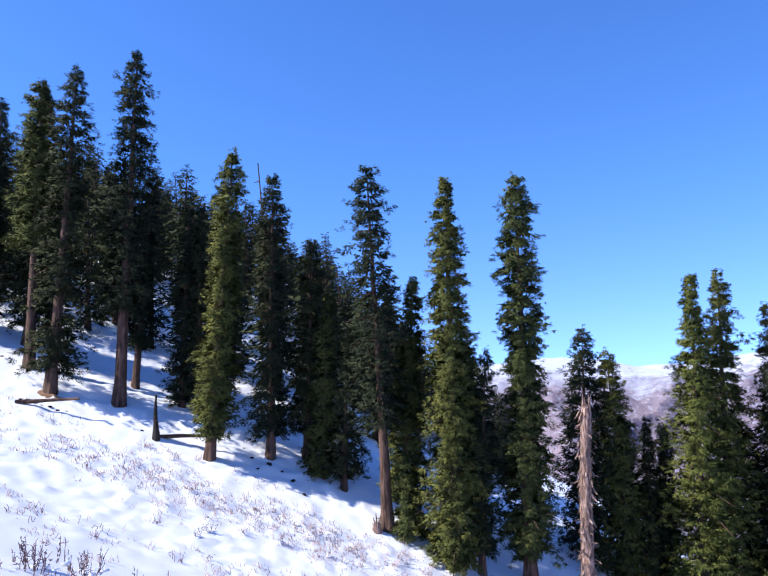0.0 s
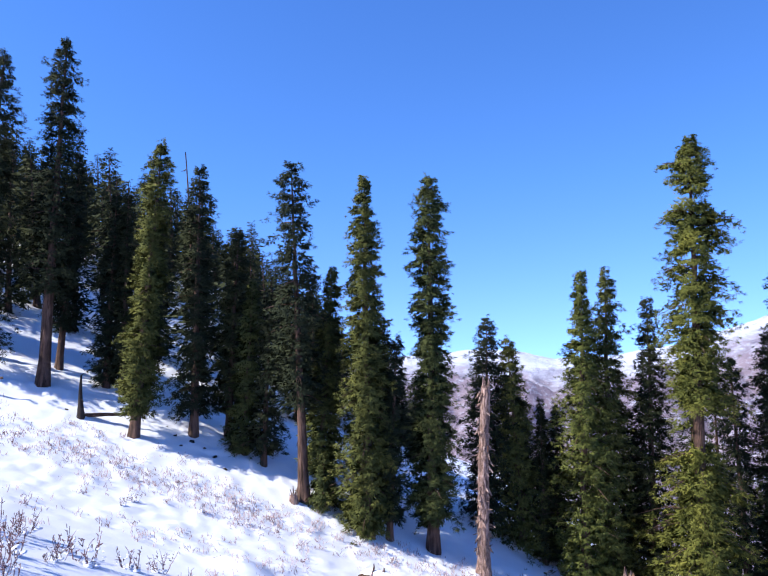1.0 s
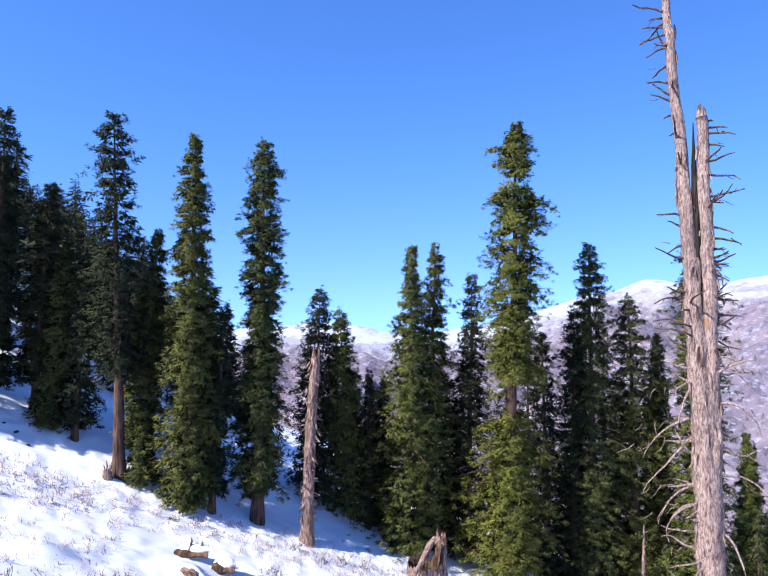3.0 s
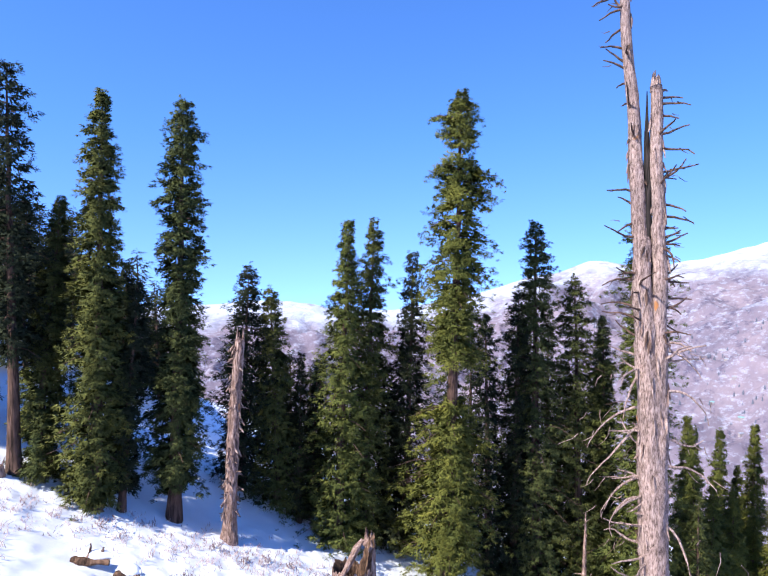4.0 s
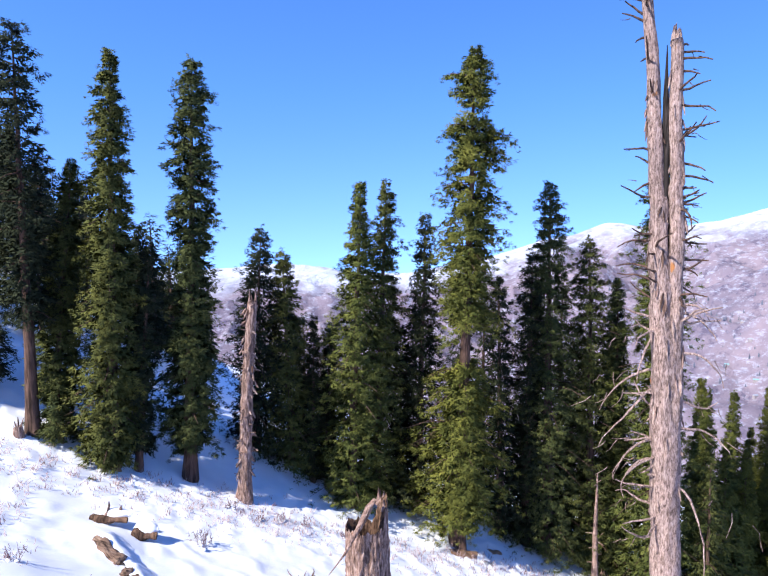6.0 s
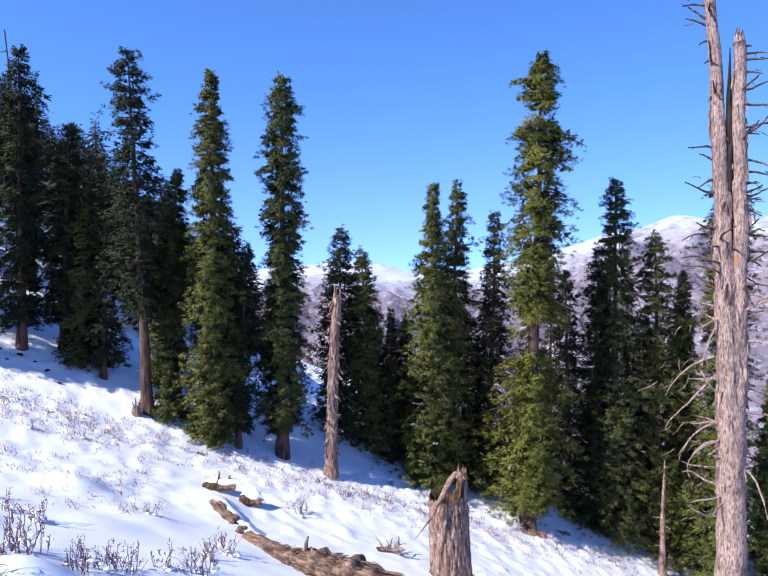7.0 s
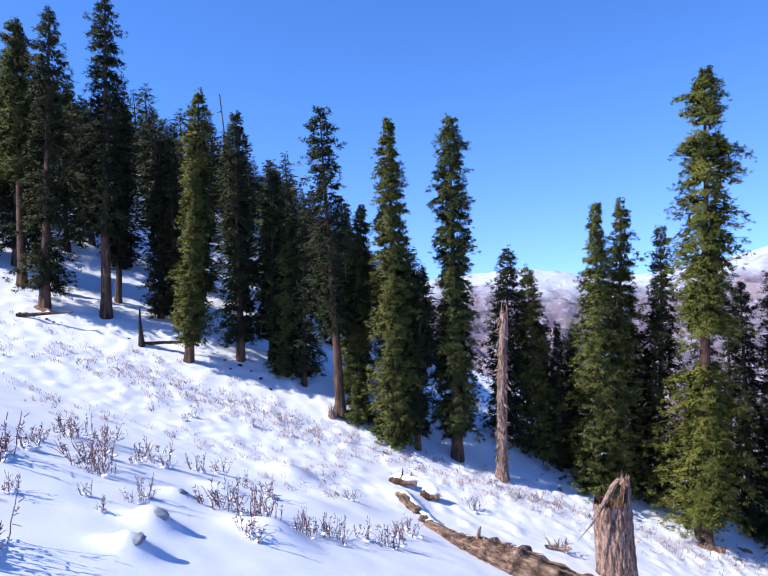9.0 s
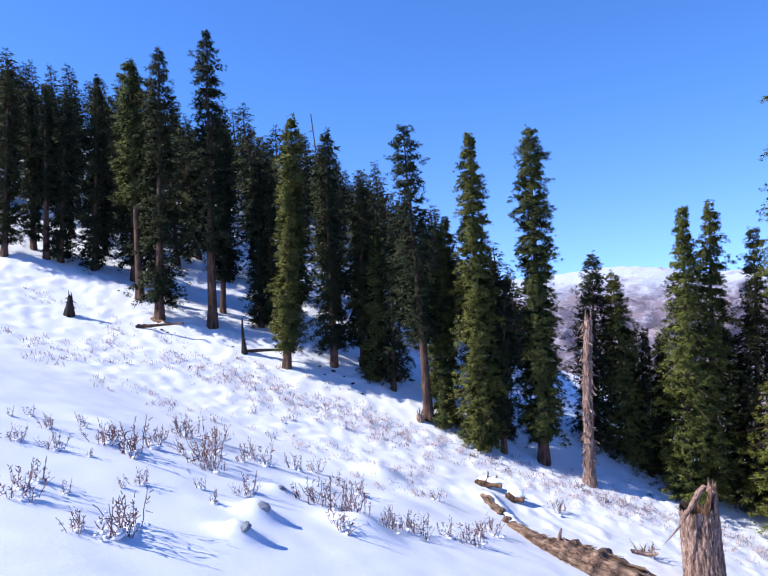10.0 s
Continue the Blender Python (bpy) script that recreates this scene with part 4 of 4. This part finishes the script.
# ---- scrub, stones, bare soil ----
def shrub_form(seed, stems, h, spread):
    """Upright crooked stems with stubby side twigs that bear swollen buds."""
    sh = Shape(seed)
    for _ in range(stems):
        g, q = sh.rng.uniform(0, 6.28), spread * sh.rng.uniform(0, 1) ** 0.7
        b = Vector((math.cos(g) * q, math.sin(g) * q * 0.7, -0.08))
        w = Vector((math.cos(g) * 0.3 * q / spread + sh.rng.normal(0, 0.14), math.sin(g) * 0.25 + sh.rng.normal(0, 0.1), 1.0))
        ln = h * sh.rng.uniform(0.4, 1.1)
        sh.crooked(b, w, ln, 0.015, 0.008, 5, 0.17, 3)
        for j in range(7):
            f = sh.rng.uniform(0.25, 0.98)
            tip = b + w.normalized() * ln * f
            sh.crooked(tip, w * 0.8 + Vector(sh.rng.normal(0, 0.6, 3)), ln * sh.rng.uniform(0.1, 0.22), 0.013, 0.009, 2, 0.25, 3)
    return sh.mesh("stemwork", False)


def snow_clump(seed, spread):
    """Pads of snow caught among the stems, and the lumpy drift round their feet."""
    rng = np.random.default_rng(seed)
    bm = bmesh.new()
    for i in range(40):
        g, q = rng.uniform(0, 6.28), spread * rng.uniform(0, 1.1)
        low = i < 7
        s = rng.uniform(0.06, 0.14) if low else rng.uniform(0.012, 0.034)
        z = rng.uniform(-0.04, 0.03) if low else rng.uniform(0.0, 0.46) * rng.uniform(0.1, 1)
        m = Matrix.Translation((math.cos(g) * q, math.sin(g) * q * 0.7, z)) @ Matrix.Diagonal((s * 1.4, s * 1.1, s * (0.42 if low else 0.6), 1))
        bmesh.ops.create_icosphere(bm, subdivisions=1, radius=1.0, matrix=m)
    for v in bm.verts:
        v.co += Vector(rng.normal(0, 0.009, 3))
    me = bpy.data.meshes.new("caught_snow")
    bm.to_mesh(me)
    bm.free()
    me.polygons.foreach_set("use_smooth", [True] * len(me.polygons))
    return me


SHRUBS = [(-7.5, 13.6, 1.1), (-7.7, 15.1, 0.9), (-6.5, 15.5, 0.9), (-6.5, 16.8, 0.7), (-4.7, 13.9, 0.7), (-5.4, 18.1, 1.1), (-4.8, 19.2, 0.9), (-4.3, 19.9, 0.7), (-3.3, 15.2, 0.85), (-2.5, 15.7, 1.0),
          (-2.3, 13.2, 0.75), (-2.6, 18.4, 0.75), (-5.4, 8.3, 1.0), (-5.3, 8.9, 0.8), (-5.8, 8.1, 0.5), (-7.3, 9.0, 0.7), (-7.4, 9.6, 0.65), (-6.8, 9.5, 0.4), (-6.3, 11.5, 0.5), (-5.5, 12.7, 0.45),
          (-8.7, 12.4, 0.4), (-10.2, 13.9, 0.45), (-9.6, 15.1, 0.4), (-1.4, 15.1, 0.65), (-0.7, 15.7, 0.7), (0.2, 16.5, 0.8), (0.8, 16.7, 0.75), (-0.3, 21.3, 0.55)]
SHRUBS_UP = [(4.7, 25.4, 0.65), (1.5, 19.1, 0.7), (7.8, 23.5, 0.6), (-4.2, 26.9, 0.45), (-6.4, 26.0, 0.5), (-10.3, 13.2, 0.35), (-7.8, 12.2, 0.3), (-6.4, 10.9, 0.35), (-8.0, 18.0, 0.8), (-7.3, 19.0, 0.7), (-6.0, 18.6, 0.9), (-8.3, 14.3, 0.6)]
SHRUBS_MORE = [(-9.1, 11.6, 0.5), (-9.4, 13.3, 0.5), (-9.2, 14.6, 0.45), (-8.2, 13.7, 0.8), (-6.0, 14.8, 0.7), (-5.9, 17.4, 0.6), (-4.9, 11.9, 0.45), (-4.6, 13.3, 0.5),
               (-8.4, 11.9, 0.5), (-7.0, 8.6, 0.6), (-7.9, 16.2, 0.5), (-3.3, 18.9, 0.6), (1.1, 18.1, 0.6), (-1.7, 28.1, 0.4), (-2.6, 27.3, 0.4), (8.1, 28.4, 0.6), (9.1, 28.6, 0.6), (6.2, 28.7, 0.55), (-6.6, 25.4, 0.45), (10.6, 28.3, 0.5), (7.2, 28.2, 0.5)]


def scrub():
    forms = []
    for i, (stems, h, spread) in enumerate([(18, 0.86, 0.6), (11, 0.86, 0.42), (25, 0.74, 0.9), (6, 0.88, 0.3)]):
        ob = thing("shrub", pose(0, 0, 0), "leafless reddish-brown shrub poking out of snow", "shrub", "shrubs on the snowfield")
        tagged(part("stemwork", shrub_form(700 + i, stems, h, spread), TWIG, ob), kind="stuff")
        tagged(part("caught_snow", snow_clump(720 + i, spread), SNOW, ob, "small pads of white snow"), kind="stuff")
        forms.append(ob)
    rng = np.random.default_rng(9)
    first = [True] * 4
    for x, y, s in SHRUBS + SHRUBS_UP + SHRUBS_MORE:
        k = int(rng.integers(4)) if s > 0.6 else (3 if s < 0.5 else 1)
        m = Matrix.Translation((x, y, ground_z(x, y))) @ Euler((0, 0, rng.uniform(0, 6.28))).to_matrix().to_4x4()
        if first[k]:
            ob, first[k] = forms[k], False
            ob.matrix_basis = m
        else:
            ob = copy_thing(forms[k], m)
        ob.scale = (s, s, s)
    for k in range(4):
        if first[k]:
            for o in list(forms[k].children):
                bpy.data.objects.remove(o)
            bpy.data.objects.remove(forms[k])


scrub()


def low_scrub():
    """Countless short twigs over the upper meadow and along the edge of the trees."""
    rng = np.random.default_rng(10)
    for name, mat, count, label in (("dry_scrub", PALE_TWIG, 1500, "countless short pale dry twigs sticking out of snow"), ("brown_scrub", TWIG, 420, "countless short brown twigs sticking out of snow")):
        sh = Shape(800)
        made = 0
        while made < count:
            if rng.uniform() < 0.55:
                f = rng.uniform(0, 1)
                x = -13 + 35 * f
                y = 29.0 + rng.normal(0, 0.55) - 1.0 * rng.uniform(0, 1) ** 2 * 2
            else:
                x, y = rng.uniform(-23, 0), rng.uniform(20.5, 31)
                if noise.noise((x * 0.3, y * 0.3, 8.0)) < -0.05:
                    continue
            z = ground_z(x, y)
            for _ in range(int(rng.integers(3, 8))):
                b = Vector((x + rng.normal(0, 0.12), y + rng.normal(0, 0.12), z - 0.04))
                sh.crooked(b, Vector((rng.normal(0, 0.35), rng.normal(0, 0.3), 1)), rng.uniform(0.07, 0.24), 0.012, 0.006, 2, 0.25, 3)
            made += 1
        tagged(part(name, sh.mesh(name, False), mat), label, "scrub", kind="stuff")


low_scrub()


def stone(x, y, s, seed):
    rng = np.random.default_rng(seed)
    bm = bmesh.new()
    bmesh.ops.create_icosphere(bm, subdivisions=3, radius=1.0)
    for v in bm.verts:
        v.co *= 1.0 + 0.28 * noise.noise(v.co * 1.6 + Vector((seed, 0, 0))) + 0.08 * noise.noise(v.co * 5.0)
        v.co = Vector((v.co.x * s * 1.2, v.co.y * s, v.co.z * s * 0.62))
    me = bpy.data.meshes.new("stone")
    bm.to_mesh(me)
    bm.free()
    me.polygons.foreach_set("use_smooth", [True] * len(me.polygons))
    ob = tagged(part("stone", me, STONE), "grey stone half covered by snow", "stone", "stones in the snow")
    ob.matrix_basis = Matrix.Translation((x, y, ground_z(x, y) - s * 0.5)) @ Euler((0.2, 0.3, rng.uniform(0, 6))).to_matrix().to_4x4()
    return ob


# the first three are rock bits whose grey also stands for the mounds' shaded sides
for i, (x, y, s) in enumerate([(-3.86, 12.12, 0.15), (-3.77, 10.42, 0.14), (-4.18, 15.02, 0.14), (17.8, 28.9, 0.3)]):
    stone(x, y, s, 900 + i)


# dark clods of earth and bark along the edge of the trees
for i, (x, y, s) in enumerate([(-15.14, 31.04, 0.12), (-14.86, 31.03, 0.16), (-14.57, 31.02, 0.1), (-14.32, 31.09, 0.14), (-14.0, 31.13, 0.12), (-13.68, 31.15, 0.16), (-13.38, 31.24, 0.1), (-17.31, 33.57, 0.14), (-17.02, 33.58, 0.12), (-10.5, 31.57, 0.16), (-6.58, 32.71, 0.1), (-6.14, 32.24, 0.14), (-5.76, 31.64, 0.12), (-5.38, 32.1, 0.16), (-4.83, 31.96, 0.1), (-4.36, 31.69, 0.14), (-8.59, 33.42, 0.12), (-3.87, 31.0, 0.16)]):
    clod = stone(x, y, s * 0.75, 930 + i)
    clod.name, clod.data.materials[0] = "earth_clod", DARK_DEAD
    tagged(clod, "small dark clod of earth and bark on the snow", "clod", "clods along the trees")


def soil_patch(x, y, rx, ry, seed):
    sh = Shape(seed)
    rings, sides = 6, 28
    for i in range(rings + 1):
        for k in range(sides):
            g, f = 2 * math.pi * k / sides, i / rings
            q = f * (1 + 0.28 * noise.noise((math.cos(g) * 1.5, math.sin(g) * 1.5, seed)))
            px, py = x + math.cos(g) * rx * q, y + math.sin(g) * ry * q
            sh.verts.append(Vector((px, py, ground_z(px, py) + 0.07 * (1 - f ** 2) - 0.06 * f + 0.09 * noise.noise((px * 2, py * 2, 1)))))
    for i in range(rings):
        for k in range(sides):
            k2 = (k + 1) % sides
            sh.faces.append((i * sides + k, (i + 1) * sides + k, (i + 1) * sides + k2, i * sides + k2))
    tagged(part("soil_patch", sh, SOIL), "bare reddish-brown soil round a tree base", "soil", "bare patches under the trees")


for i, (x, y, rx, ry) in enumerate([(16.9, 29.3, 1.3, 0.5), (18.9, 29.9, 0.7, 0.3), (2.0, 29.6, 0.6, 0.2), (-14.4, 32.0, 0.7, 0.4)]):
    soil_patch(x, y, rx, ry, 950 + i)


# ---- the village across the valley ----
def village():
    rng = np.random.default_rng(21)
    for i in range(26):
        az, r = rng.uniform(47.5, 60.0), rng.uniform(1330.0, 1640.0)
        x, y, z, _ = mountain_z(az, r)
        ob = thing("house", Matrix.Translation((x, y, z)) @ Euler((0, 0, rng.uniform(0, 3.14))).to_matrix().to_4x4(), "tiny far house with pitched tin roof on the mountainside", "house", "houses of the far village")
        w, d, h = rng.uniform(6, 10), rng.uniform(5, 7), rng.uniform(3.0, 5)
        wall = Shape(i)
        wall.verts = [Vector((a * w / 2, b * d / 2, c)) for c in (-3.0, h) for a, b in ((-1, -1), (1, -1), (1, 1), (-1, 1))]
        wall.faces = [(0, 1, 5, 4), (1, 2, 6, 5), (2, 3, 7, 6), (3, 0, 4, 7), (4, 5, 6, 7), (3, 2, 1, 0)]
        part("wall", wall.mesh("wall", False), WALL, ob)
        roof = Shape(i)
        e = 0.4
        roof.verts = [Vector(p) for p in ((-w / 2 - e, -d / 2 - e, h), (w / 2 + e, -d / 2 - e, h), (w / 2 + e, d / 2 + e, h), (-w / 2 - e, d / 2 + e, h), (-w / 2 - e, 0, h + 1.7), (w / 2 + e, 0, h + 1.7))]
        roof.faces = [(0, 1, 5, 4), (2, 3, 4, 5), (0, 4, 3), (1, 2, 5), (3, 2, 1, 0)]
        part("roof", roof.mesh("roof", False), ROOF if i % 4 == 0 else GREY_ROOF, ob)


village()


def far_wood():
    """Small conifers that dot the lower slopes across the valley, haze put into their colour."""
    rng = np.random.default_rng(33)
    sh = Shape(33)
    made = 0
    while made < 420:
        az, r = rng.uniform(12.0, 62.0), rng.uniform(1290.0, 1760.0)
        if noise.noise((az * 0.22, r * 0.006, 3.0)) < 0.1 and rng.uniform() < 0.85:
            continue
        x, y, z, _ = mountain_z(az, r)
        h = rng.uniform(5.0, 12.0)
        for lo, hi, w in ((0.08, 0.62, 0.24), (0.4, 1.0, 0.17)):
            start = len(sh.verts)
            for k in range(5):
                g = 2 * math.pi * k / 5 + rng.uniform(-0.3, 0.3)
                q = h * w * rng.uniform(0.7, 1.2)
                sh.verts.append(Vector((x + math.cos(g) * q, y + math.sin(g) * q, z + h * lo - 0.6)))
            sh.verts.append(Vector((x, y, z + h * hi)))
            sh.faces += [(start + k, start + (k + 1) % 5, start + 5) for k in range(5)]
        made += 1
    tagged(part("far_wood", sh.mesh("far_wood", False), HAZY_NEEDLES), "tiny conifers, tinted bluish grey by haze, scattered over the far mountainside", "trees", kind="stuff")


far_wood()
